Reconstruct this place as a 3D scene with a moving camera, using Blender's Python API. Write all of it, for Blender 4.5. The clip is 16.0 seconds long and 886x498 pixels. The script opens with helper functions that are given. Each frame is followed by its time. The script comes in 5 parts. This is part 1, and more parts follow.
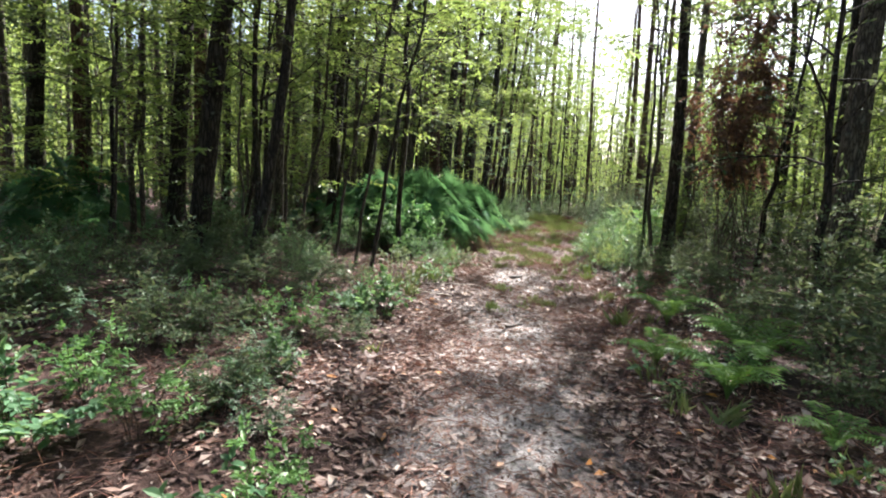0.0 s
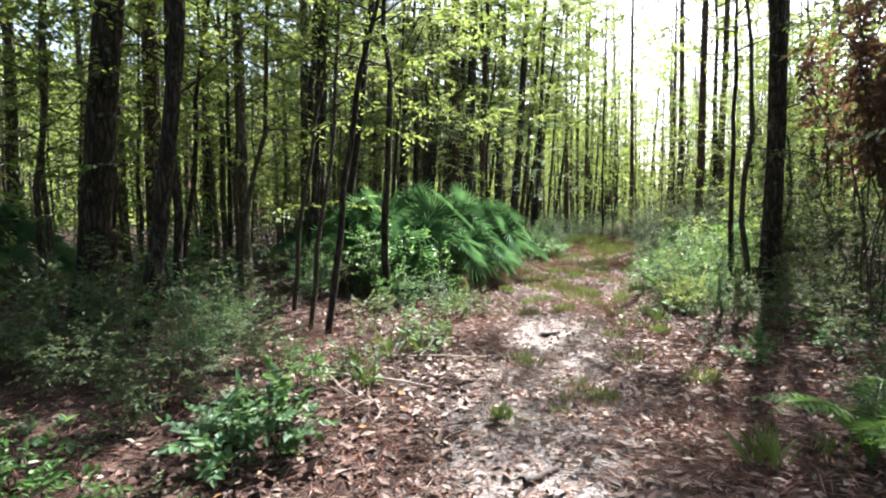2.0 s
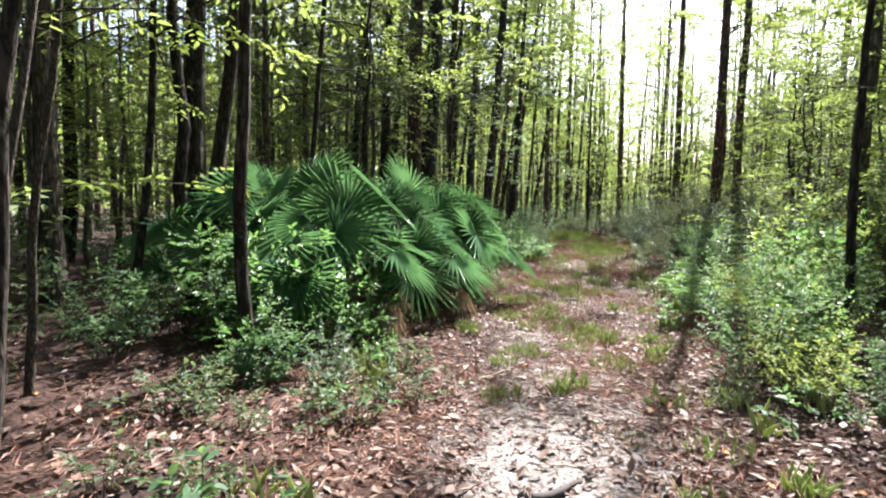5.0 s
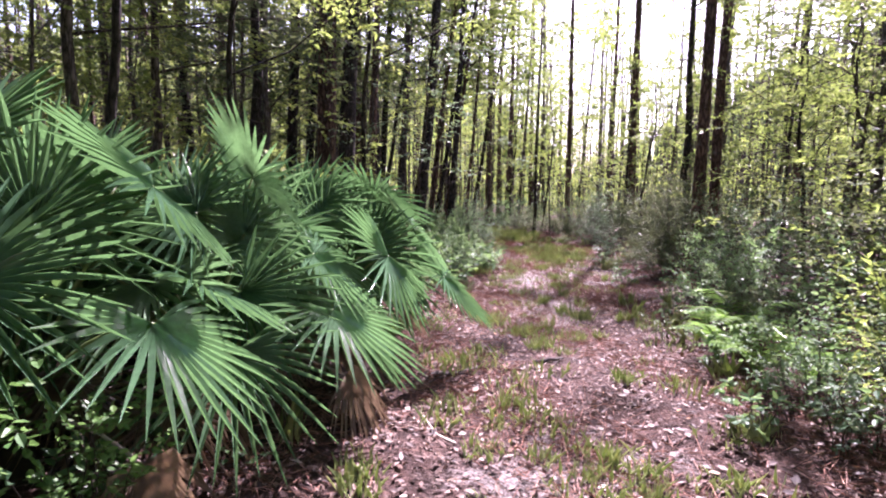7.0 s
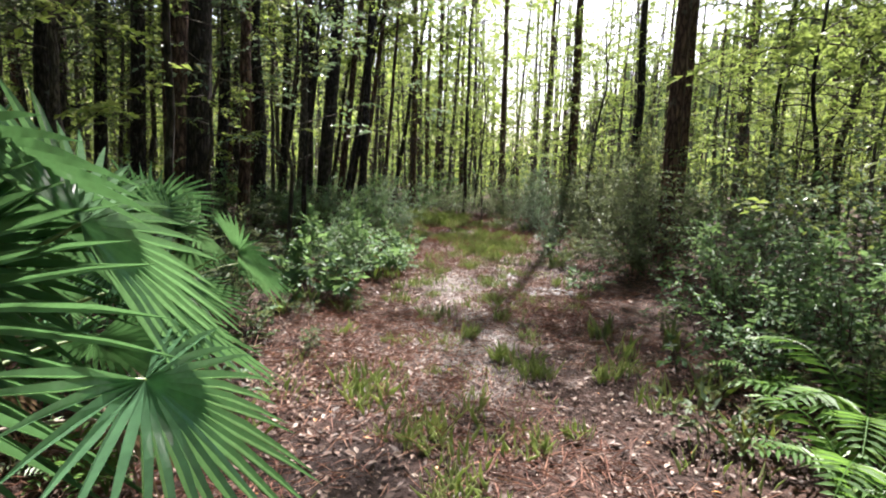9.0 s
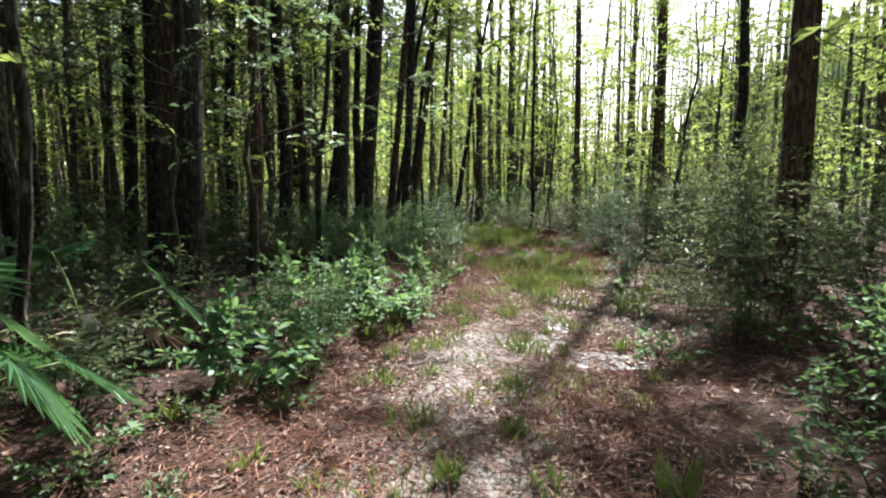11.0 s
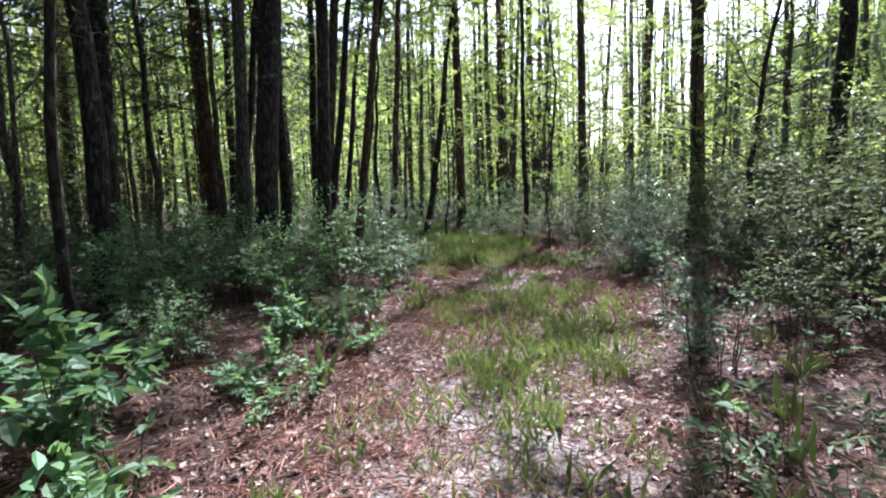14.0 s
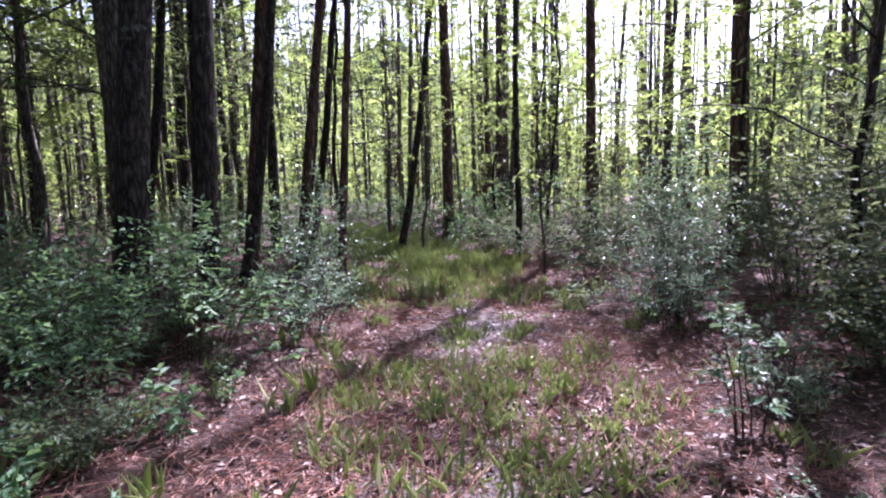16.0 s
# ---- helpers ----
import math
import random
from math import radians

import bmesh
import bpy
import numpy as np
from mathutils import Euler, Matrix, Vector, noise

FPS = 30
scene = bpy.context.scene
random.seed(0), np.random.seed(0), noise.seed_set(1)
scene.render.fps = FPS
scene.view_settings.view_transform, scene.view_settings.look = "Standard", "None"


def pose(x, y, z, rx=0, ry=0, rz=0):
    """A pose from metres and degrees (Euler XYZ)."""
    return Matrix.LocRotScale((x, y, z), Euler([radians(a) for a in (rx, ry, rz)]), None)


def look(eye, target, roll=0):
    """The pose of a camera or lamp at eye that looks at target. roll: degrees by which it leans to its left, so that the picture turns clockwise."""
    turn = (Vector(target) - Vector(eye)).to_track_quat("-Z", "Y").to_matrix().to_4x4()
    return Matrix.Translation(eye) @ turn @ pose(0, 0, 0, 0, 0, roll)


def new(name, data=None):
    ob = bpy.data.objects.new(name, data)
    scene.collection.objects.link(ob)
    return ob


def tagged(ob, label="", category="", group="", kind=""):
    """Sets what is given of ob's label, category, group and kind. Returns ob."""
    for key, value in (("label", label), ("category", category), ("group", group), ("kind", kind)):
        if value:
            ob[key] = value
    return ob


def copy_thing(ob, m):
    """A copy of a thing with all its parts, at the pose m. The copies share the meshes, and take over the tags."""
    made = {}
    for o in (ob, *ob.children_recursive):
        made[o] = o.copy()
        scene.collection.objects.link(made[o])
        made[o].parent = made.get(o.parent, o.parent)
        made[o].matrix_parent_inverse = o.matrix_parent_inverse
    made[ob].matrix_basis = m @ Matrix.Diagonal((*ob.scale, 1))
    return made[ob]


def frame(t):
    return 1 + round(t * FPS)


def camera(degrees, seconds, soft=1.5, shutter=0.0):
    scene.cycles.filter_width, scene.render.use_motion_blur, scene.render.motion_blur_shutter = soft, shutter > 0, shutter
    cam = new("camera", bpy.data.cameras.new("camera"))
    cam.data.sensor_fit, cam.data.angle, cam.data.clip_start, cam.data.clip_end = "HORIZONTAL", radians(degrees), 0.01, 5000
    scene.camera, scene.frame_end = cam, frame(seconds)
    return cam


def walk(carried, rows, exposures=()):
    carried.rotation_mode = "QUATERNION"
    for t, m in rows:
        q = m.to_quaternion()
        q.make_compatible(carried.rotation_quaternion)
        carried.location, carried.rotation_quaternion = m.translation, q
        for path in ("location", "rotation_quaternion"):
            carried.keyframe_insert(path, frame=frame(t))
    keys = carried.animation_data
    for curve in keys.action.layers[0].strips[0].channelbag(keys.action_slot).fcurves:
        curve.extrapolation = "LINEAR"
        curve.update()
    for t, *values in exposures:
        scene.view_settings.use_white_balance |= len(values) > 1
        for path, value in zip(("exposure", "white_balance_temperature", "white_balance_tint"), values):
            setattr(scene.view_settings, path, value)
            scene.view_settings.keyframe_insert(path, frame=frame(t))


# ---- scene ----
cam = camera(79.1, 16.0, 2.05)
PATH = [
    (0.0, look((0.000, 0.000, 1.586), (-0.238, 1.973, 1.360), 2.4)),
    (0.5, look((0.006, 0.785, 1.549), (-0.301, 2.753, 1.366), 1.1)),
    (1.0, look((0.026, 1.669, 1.535), (-0.379, 3.622, 1.398), -0.5)),
    (1.5, look((0.096, 2.470, 1.516), (-0.344, 4.417, 1.393), -1.2)),
    (2.0, look((0.155, 3.260, 1.493), (-0.229, 5.218, 1.358), -0.4)),
    (2.5, look((0.270, 3.958, 1.469), (-0.085, 5.921, 1.324), -0.4)),
    (3.0, look((0.196, 4.759, 1.427), (-0.168, 6.719, 1.271), -0.3)),
    (3.5, look((0.201, 5.476, 1.417), (-0.165, 7.435, 1.248), -0.2)),
    (5.8, look((-0.184, 8.295, 1.536), (-0.406, 10.275, 1.357), 0.9)),
    (6.0, look((-0.213, 8.686, 1.498), (-0.417, 10.667, 1.316), 0.8)),
    (6.5, look((-0.213, 9.637, 1.500), (-0.359, 11.623, 1.317), 0.9)),
    (7.0, look((-0.080, 10.495, 1.515), (-0.144, 12.484, 1.323), 1.1)),
    (7.5, look((-0.016, 11.420, 1.470), (0.023, 13.407, 1.243), 2.0)),
    (8.0, look((0.175, 12.204, 1.453), (0.289, 14.182, 1.181), 2.3)),
    (8.5, look((0.318, 12.945, 1.399), (0.490, 14.918, 1.119), 1.6)),
    (9.0, look((0.454, 13.638, 1.396), (0.639, 15.612, 1.138), 1.8)),
    (9.2, look((0.494, 13.838, 1.462), (0.663, 15.815, 1.211), 1.7)),
    (11.3, look((1.418, 15.975, 1.583), (1.262, 17.955, 1.354), -0.4)),
    (11.5, look((1.454, 16.269, 1.605), (1.294, 18.250, 1.378), -0.5)),
    (12.0, look((1.485, 17.036, 1.537), (1.320, 19.017, 1.312), -0.9)),
    (12.5, look((1.618, 17.807, 1.507), (1.452, 19.787, 1.285), -1.2)),
    (13.0, look((1.700, 18.547, 1.450), (1.536, 20.527, 1.225), -1.6)),
    (13.5, look((1.817, 19.299, 1.444), (1.662, 21.281, 1.220), -1.7)),
    (14.0, look((1.968, 20.090, 1.384), (1.819, 22.072, 1.162), -2.0)),
    (14.5, look((2.125, 20.861, 1.398), (1.968, 22.843, 1.182), -1.9)),
    (15.0, look((2.250, 21.522, 1.422), (2.079, 23.503, 1.207), -1.8)),
    (15.5, look((2.376, 22.157, 1.439), (2.187, 24.137, 1.225), -2.1)),
    (16.0, look((2.514, 22.780, 1.401), (2.331, 24.760, 1.188), -1.5)),
]
walk(cam, PATH, [
    (0.0, 2.55, 6150, 12), (1.5, 2.7, 6150, 12), (3.5, 2.75, 6150, 12), (5.8, 2.55, 6150, 14), (6.5, 2.4, 6100, 20), (7.0, 2.8, 5950, 48), (7.5, 2.55, 6000, 32), (8.0, 2.25, 5900, 20), (9.0, 2.35, 6350, 14), (11.5, 2.45, 6100, 8),
    (13.0, 2.55, 5500, 16), (14.0, 2.55, 5550, 18), (15.0, 2.9, 5100, 46), (15.5, 2.55, 5500, 40), (16.0, 2.75, 5400, 42)])

# ---- world, sun ----
SUN_EL, SUN_AZ = 52.0, 20.0          # degrees; azimuth from +y, right is positive
scene_world = bpy.data.worlds.new("sky")
scene.world = scene_world
scene_world.use_nodes = True
wn = scene_world.node_tree.nodes
wl = scene_world.node_tree.links
sky = wn.new("ShaderNodeTexSky")
sky.sky_type, sky.sun_disc = "NISHITA", False
sky.sun_elevation, sky.sun_rotation = radians(SUN_EL), radians(SUN_AZ)
sky.air_density, sky.dust_density, sky.ozone_density = 1.0, 4.0, 1.0
wn["Background"].inputs["Strength"].default_value = 0.08
wl.new(sky.outputs[0], wn["Background"].inputs["Color"])
sun = new("sun", bpy.data.lights.new("sun", "SUN"))
sun.data.energy, sun.data.angle, sun.data.color = 5.0, radians(0.6), (1.0, 0.95, 0.87)
_a, _e = radians(SUN_AZ), radians(SUN_EL)
sun.matrix_basis = look((0, 0, 30), Vector((0, 0, 30)) - Vector((math.sin(_a) * math.cos(_e), math.cos(_a) * math.cos(_e), math.sin(_e))))

# ---- materials ----


def material(name):
    m = bpy.data.materials.new(name)
    m.use_nodes = True
    t = m.node_tree
    return m, t.nodes, t.links, t.nodes["Principled BSDF"]


def ramp(n, stops):
    r = n.new("ShaderNodeValToRGB")
    while len(r.color_ramp.elements) < len(stops):
        r.color_ramp.elements.new(0.5)
    for e, (p, c) in zip(r.color_ramp.elements, stops):
        e.position, e.color = p, (*c, 1)
    return r


def noise_tex(n, l, scale, detail=4.0, rough=0.6, vec=None):
    t = n.new("ShaderNodeTexNoise")
    t.inputs["Scale"].default_value, t.inputs["Detail"].default_value, t.inputs["Roughness"].default_value = scale, detail, rough
    if vec is not None:
        l.new(vec, t.inputs["Vector"])
    return t


def mix_rgb(n, l, fac, a, b, kind="MIX"):
    m = n.new("ShaderNodeMix")
    m.data_type, m.blend_type = "RGBA", kind
    for sock, v in ((m.inputs[0], fac), (m.inputs[6], a), (m.inputs[7], b)):
        if hasattr(v, "is_linked"):
            l.new(v, sock)
        elif isinstance(v, tuple):
            sock.default_value = (*v, 1)
        else:
            sock.default_value = v
    return m.outputs[2]


def leaf_material(name, stops, gloss=0.45, through_share=0.35, glow=(0.30, 0.42, 0.05), spread=0.6):
    """Leaves: tone varies leaf by leaf and plant by plant; thin leaves let light through."""
    m, n, l, p = material(name)
    geo, inf = n.new("ShaderNodeNewGeometry"), n.new("ShaderNodeObjectInfo")
    mx = n.new("ShaderNodeMath")
    mx.operation = "MULTIPLY_ADD"
    l.new(geo.outputs["Random Per Island"], mx.inputs[0])
    mx.inputs[1].default_value = spread
    ml = n.new("ShaderNodeMath")
    ml.operation = "MULTIPLY"
    l.new(inf.outputs["Random"], ml.inputs[0])
    ml.inputs[1].default_value = 1 - spread
    l.new(ml.outputs[0], mx.inputs[2])
    r = ramp(n, stops)
    l.new(mx.outputs[0], r.inputs[0])
    tc = n.new("ShaderNodeTexCoord")
    nz = noise_tex(n, l, 30.0, 3.0, 0.6, tc.outputs["Object"])
    dull = ramp(n, [(0.3, (0.72, 0.72, 0.72)), (0.7, (1.1, 1.1, 1.05))])
    l.new(nz.outputs["Fac"], dull.inputs[0])
    col = mix_rgb(n, l, 1.0, r.outputs[0], dull.outputs[0], "MULTIPLY")
    l.new(col, p.inputs["Base Color"])
    p.inputs["Roughness"].default_value = gloss
    p.inputs["Specular IOR Level"].default_value = 0.35
    tr = n.new("ShaderNodeBsdfTranslucent")
    l.new(mix_rgb(n, l, 0.5, col, glow), tr.inputs["Color"])
    ms = n.new("ShaderNodeMixShader")
    ms.inputs[0].default_value = through_share
    l.new(p.outputs[0], ms.inputs[1])
    l.new(tr.outputs[0], ms.inputs[2])
    l.new(ms.outputs[0], n["Material Output"].inputs["Surface"])
    return m


def bark_material(name, dark, light, scale=1.0, moss=0.0):
    m, n, l, p = material(name)
    tc, inf = n.new("ShaderNodeTexCoord"), n.new("ShaderNodeObjectInfo")
    mp = n.new("ShaderNodeMapping")
    mp.inputs["Scale"].default_value = (scale, scale, scale * 0.22)
    l.new(tc.outputs["Object"], mp.inputs["Vector"])
    v = n.new("ShaderNodeTexVoronoi")
    v.feature = "DISTANCE_TO_EDGE"
    v.inputs["Scale"].default_value = 22
    wob = noise_tex(n, l, 9.0, 5.0, 0.7, mp.outputs[0])
    add = n.new("ShaderNodeVectorMath")
    add.operation = "MULTIPLY_ADD"
    l.new(wob.outputs["Color"], add.inputs[0])
    add.inputs[1].default_value = (0.12, 0.12, 0.12)
    l.new(mp.outputs[0], add.inputs[2])
    l.new(add.outputs[0], v.inputs["Vector"])
    r = ramp(n, [(0.0, tuple(c * 0.35 for c in dark)), (0.12, dark), (0.5, light)])
    l.new(v.outputs["Distance"], r.inputs[0])
    big = noise_tex(n, l, 1.4, 5.0, 0.65, tc.outputs["Object"])
    tone = ramp(n, [(0.3, (0.6, 0.6, 0.62)), (0.7, (1.25, 1.2, 1.12))])
    l.new(big.outputs["Fac"], tone.inputs[0])
    c1 = mix_rgb(n, l, 1.0, r.outputs[0], tone.outputs[0], "MULTIPLY")
    lich = noise_tex(n, l, 6.0, 6.0, 0.7, tc.outputs["Object"])
    lr = ramp(n, [(0.58, (0, 0, 0)), (0.68, (1, 1, 1))])
    l.new(lich.outputs["Fac"], lr.inputs[0])
    sc = n.new("ShaderNodeMath")
    sc.operation = "MULTIPLY"
    l.new(lr.outputs[0], sc.inputs[0])
    sc.inputs[1].default_value = 0.35 + moss
    c2 = mix_rgb(n, l, sc.outputs[0], c1, (0.20, 0.22, 0.17))
    l.new(c2, p.inputs["Base Color"])
    p.inputs["Roughness"].default_value = 0.9
    p.inputs["Specular IOR Level"].default_value = 0.2
    b = n.new("ShaderNodeBump")
    b.inputs["Strength"].default_value, b.inputs["Distance"].default_value = 0.9, 0.02
    l.new(v.outputs["Distance"], b.inputs["Height"])
    l.new(b.outputs[0], p.inputs["Normal"])
    return m


def ground_material():
    """Sandy forest soil under leaf litter and pine straw; the worn track shows grey-white sand."""
    m, n, l, p = material("forest_soil")
    at = n.new("ShaderNodeAttribute")
    at.attribute_name = "worn"
    tc = n.new("ShaderNodeTexCoord")
    pos = tc.outputs["Object"]
    n1, n2, n3, n4 = (noise_tex(n, l, s, 6.0, r, pos) for s, r in ((1.1, 0.65), (6.0, 0.7), (38.0, 0.7), (2.6, 0.6)))
    litter = ramp(n, [(0.28, (0.012, 0.008, 0.007)), (0.44, (0.038, 0.023, 0.019)), (0.58, (0.080, 0.050, 0.041)), (0.74, (0.17, 0.125, 0.105))])
    l.new(n3.outputs["Fac"], litter.inputs[0])
    tone = ramp(n, [(0.35, (0.38, 0.36, 0.37)), (0.65, (1.3, 1.2, 1.16))])
    l.new(n2.outputs["Fac"], tone.inputs[0])
    lit = mix_rgb(n, l, 1.0, litter.outputs[0], tone.outputs[0], "MULTIPLY")
    sand = ramp(n, [(0.28, (0.11, 0.098, 0.094)), (0.5, (0.28, 0.26, 0.25)), (0.72, (0.48, 0.45, 0.435))])
    l.new(n3.outputs["Fac"], sand.inputs[0])
    sub = n.new("ShaderNodeMath")
    sub.operation = "ADD"
    l.new(at.outputs["Fac"], sub.inputs[0])
    l.new(n4.outputs["Fac"], sub.inputs[1])
    brk = n.new("ShaderNodeMath")
    brk.operation = "MULTIPLY_ADD"
    l.new(n2.outputs["Fac"], brk.inputs[0])
    brk.inputs[1].default_value = 0.55
    l.new(sub.outputs[0], brk.inputs[2])
    brk2 = n.new("ShaderNodeMath")
    brk2.operation = "MULTIPLY_ADD"
    l.new(n3.outputs["Fac"], brk2.inputs[0])
    brk2.inputs[1].default_value = 0.5
    l.new(brk.outputs[0], brk2.inputs[2])
    msk = ramp(n, [(0.0, (0, 0, 0)), (1.0, (0.85, 0.85, 0.85))])
    rng_map = n.new("ShaderNodeMapRange")
    rng_map.inputs["From Min"].default_value, rng_map.inputs["From Max"].default_value = 1.33, 1.72
    l.new(brk2.outputs[0], rng_map.inputs["Value"])
    l.new(rng_map.outputs[0], msk.inputs[0])
    col = mix_rgb(n, l, msk.outputs[0], lit, sand.outputs[0])
    green = ramp(n, [(0.60, (0, 0, 0)), (0.75, (0.45, 0.45, 0.45))])
    l.new(n1.outputs["Fac"], green.inputs[0])
    col = mix_rgb(n, l, green.outputs[0], col, (0.07, 0.075, 0.03))
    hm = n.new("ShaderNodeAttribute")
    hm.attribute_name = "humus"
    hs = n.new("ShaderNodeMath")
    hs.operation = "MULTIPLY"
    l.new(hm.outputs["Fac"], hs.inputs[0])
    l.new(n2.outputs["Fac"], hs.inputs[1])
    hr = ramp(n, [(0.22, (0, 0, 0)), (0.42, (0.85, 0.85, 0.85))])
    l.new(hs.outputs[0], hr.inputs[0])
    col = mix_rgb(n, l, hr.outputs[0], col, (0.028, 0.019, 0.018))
    l.new(col, p.inputs["Base Color"])
    p.inputs["Roughness"].default_value = 0.95
    p.inputs["Specular IOR Level"].default_value = 0.2
    b = n.new("ShaderNodeBump")
    b.inputs["Strength"].default_value, b.inputs["Distance"].default_value = 1.0, 0.035
    l.new(n3.outputs["Fac"], b.inputs["Height"])
    l.new(b.outputs[0], p.inputs["Normal"])
    return m


def plain(name, a, b, rough=0.85, scale=14.0):
    m, n, l, p = material(name)
    tc = n.new("ShaderNodeTexCoord")
    nz = noise_tex(n, l, scale, 5.0, 0.7, tc.outputs["Object"])
    r = ramp(n, [(0.3, a), (0.7, b)])
    l.new(nz.outputs["Fac"], r.inputs[0])
    l.new(r.outputs[0], p.inputs["Base Color"])
    p.inputs["Roughness"].default_value = rough
    bp = n.new("ShaderNodeBump")
    bp.inputs["Strength"].default_value, bp.inputs["Distance"].default_value = 0.6, 0.01
    l.new(nz.outputs["Fac"], bp.inputs["Height"])
    l.new(bp.outputs[0], p.inputs["Normal"])
    return m


M_SOIL = ground_material()
M_BARK = bark_material("grey_brown_bark", (0.075, 0.062, 0.052), (0.20, 0.17, 0.145))
M_PINE = bark_material("pine_bark", (0.075, 0.045, 0.034), (0.19, 0.12, 0.09), 0.7)
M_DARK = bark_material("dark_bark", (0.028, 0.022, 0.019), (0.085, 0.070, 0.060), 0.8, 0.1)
M_TWIG = bark_material("twig_bark", (0.06, 0.05, 0.04), (0.17, 0.14, 0.11), 3.0)
M_LEAF = leaf_material("broad_leaf", [(0.0, (0.053, 0.093, 0.027)), (0.5, (0.098, 0.148, 0.038)), (0.85, (0.149, 0.192, 0.060)), (1.0, (0.254, 0.228, 0.085))], 0.5, 0.42, (0.36, 0.46, 0.10))
M_LEAFY = leaf_material("sunny_leaf", [(0.0, (0.084, 0.148, 0.031)), (0.5, (0.154, 0.222, 0.040)), (1.0, (0.267, 0.272, 0.070))], 0.5, 0.48, (0.34, 0.44, 0.11))
M_FRESH = leaf_material("fresh_leaf", [(0.0, (0.045, 0.120, 0.034)), (0.6, (0.090, 0.185, 0.052)), (1.0, (0.180, 0.270, 0.090))], 0.42, 0.38, (0.22, 0.40, 0.10))
M_SHRUB = leaf_material("shrub_leaf", [(0.0, (0.028, 0.080, 0.036)), (0.6, (0.062, 0.140, 0.064)), (1.0, (0.140, 0.222, 0.115))], 0.55, 0.40, (0.250, 0.385, 0.113))
M_PALE = leaf_material("pale_shrub_leaf", [(0.0, (0.036, 0.085, 0.046)), (0.6, (0.075, 0.140, 0.082)), (1.0, (0.17, 0.22, 0.14))], 0.42, 0.3, (0.24, 0.33, 0.15))
# thicket leaf, its green darkened to carry the wood's shade
M_DUSK = leaf_material("shade_dark_leaf", [(0.0, (0.018, 0.048, 0.018)), (0.6, (0.038, 0.080, 0.030)), (0.9, (0.080, 0.125, 0.048)), (1.0, (0.213, 0.092, 0.071))], 0.62, 0.36, (0.229, 0.246, 0.106))
M_BROWN = leaf_material("withered_leaf", [(0.0, (0.068, 0.039, 0.027)), (0.6, (0.150, 0.083, 0.054)), (1.0, (0.255, 0.150, 0.090))], 0.7, 0.2, (0.300, 0.150, 0.075))
M_NEEDLE = leaf_material("pine_needle", [(0.0, (0.035, 0.06, 0.022)), (1.0, (0.08, 0.12, 0.04))], 0.5, 0.25)
M_PALM = leaf_material("palmetto_blade", [(0.0, (0.034, 0.092, 0.046)), (0.6, (0.072, 0.155, 0.080)), (1.0, (0.150, 0.240, 0.135))], 0.24, 0.28, (0.17, 0.36, 0.10), 0.35)
M_PALM.node_tree.nodes["Principled BSDF"].inputs["Specular IOR Level"].default_value = 0.6
M_PALMD = leaf_material("dead_palmetto_blade", [(0.0, (0.12, 0.085, 0.06)), (0.6, (0.24, 0.18, 0.13)), (1.0, (0.36, 0.29, 0.21))], 0.75, 0.15, (0.3, 0.2, 0.1))
M_STALK = leaf_material("palmetto_stalk", [(0.0, (0.08, 0.13, 0.04)), (1.0, (0.14, 0.18, 0.06))], 0.45, 0.1)
M_FERN = leaf_material("fern_frond", [(0.0, (0.05, 0.12, 0.03)), (0.7, (0.09, 0.18, 0.045)), (1.0, (0.17, 0.24, 0.06))], 0.45, 0.4, (0.22, 0.40, 0.06))
M_GRASS = leaf_material("grass_blade", [(0.0, (0.085, 0.135, 0.045)), (0.6, (0.20, 0.255, 0.105)), (1.0, (0.42, 0.40, 0.22))], 0.45, 0.5, (0.38, 0.46, 0.16))
M_LITTER = leaf_material("fallen_leaf", [(0.0, (0.028, 0.015, 0.012)), (0.35, (0.075, 0.040, 0.030)), (0.65, (0.13, 0.076, 0.060)), (0.9, (0.20, 0.138, 0.112)), (0.985, (0.35, 0.29, 0.25)), (1.0, (0.45, 0.18, 0.03))], 0.6, 0.08, (0.3, 0.15, 0.06), 1.0)
M_STRAW = leaf_material("pine_straw", [(0.0, (0.105, 0.042, 0.031)), (0.6, (0.195, 0.090, 0.066)), (1.0, (0.36, 0.215, 0.16))], 0.7, 0.05, (0.375, 0.172, 0.069), 1.0)
M_ROT = plain("rotten_wood", (0.010, 0.008, 0.007), (0.038, 0.028, 0.023))
M_DEADWOOD = plain("grey_dead_wood", (0.16, 0.13, 0.11), (0.36, 0.31, 0.26))

# ---- geometry helpers ----
RNG = np.random.default_rng(7)


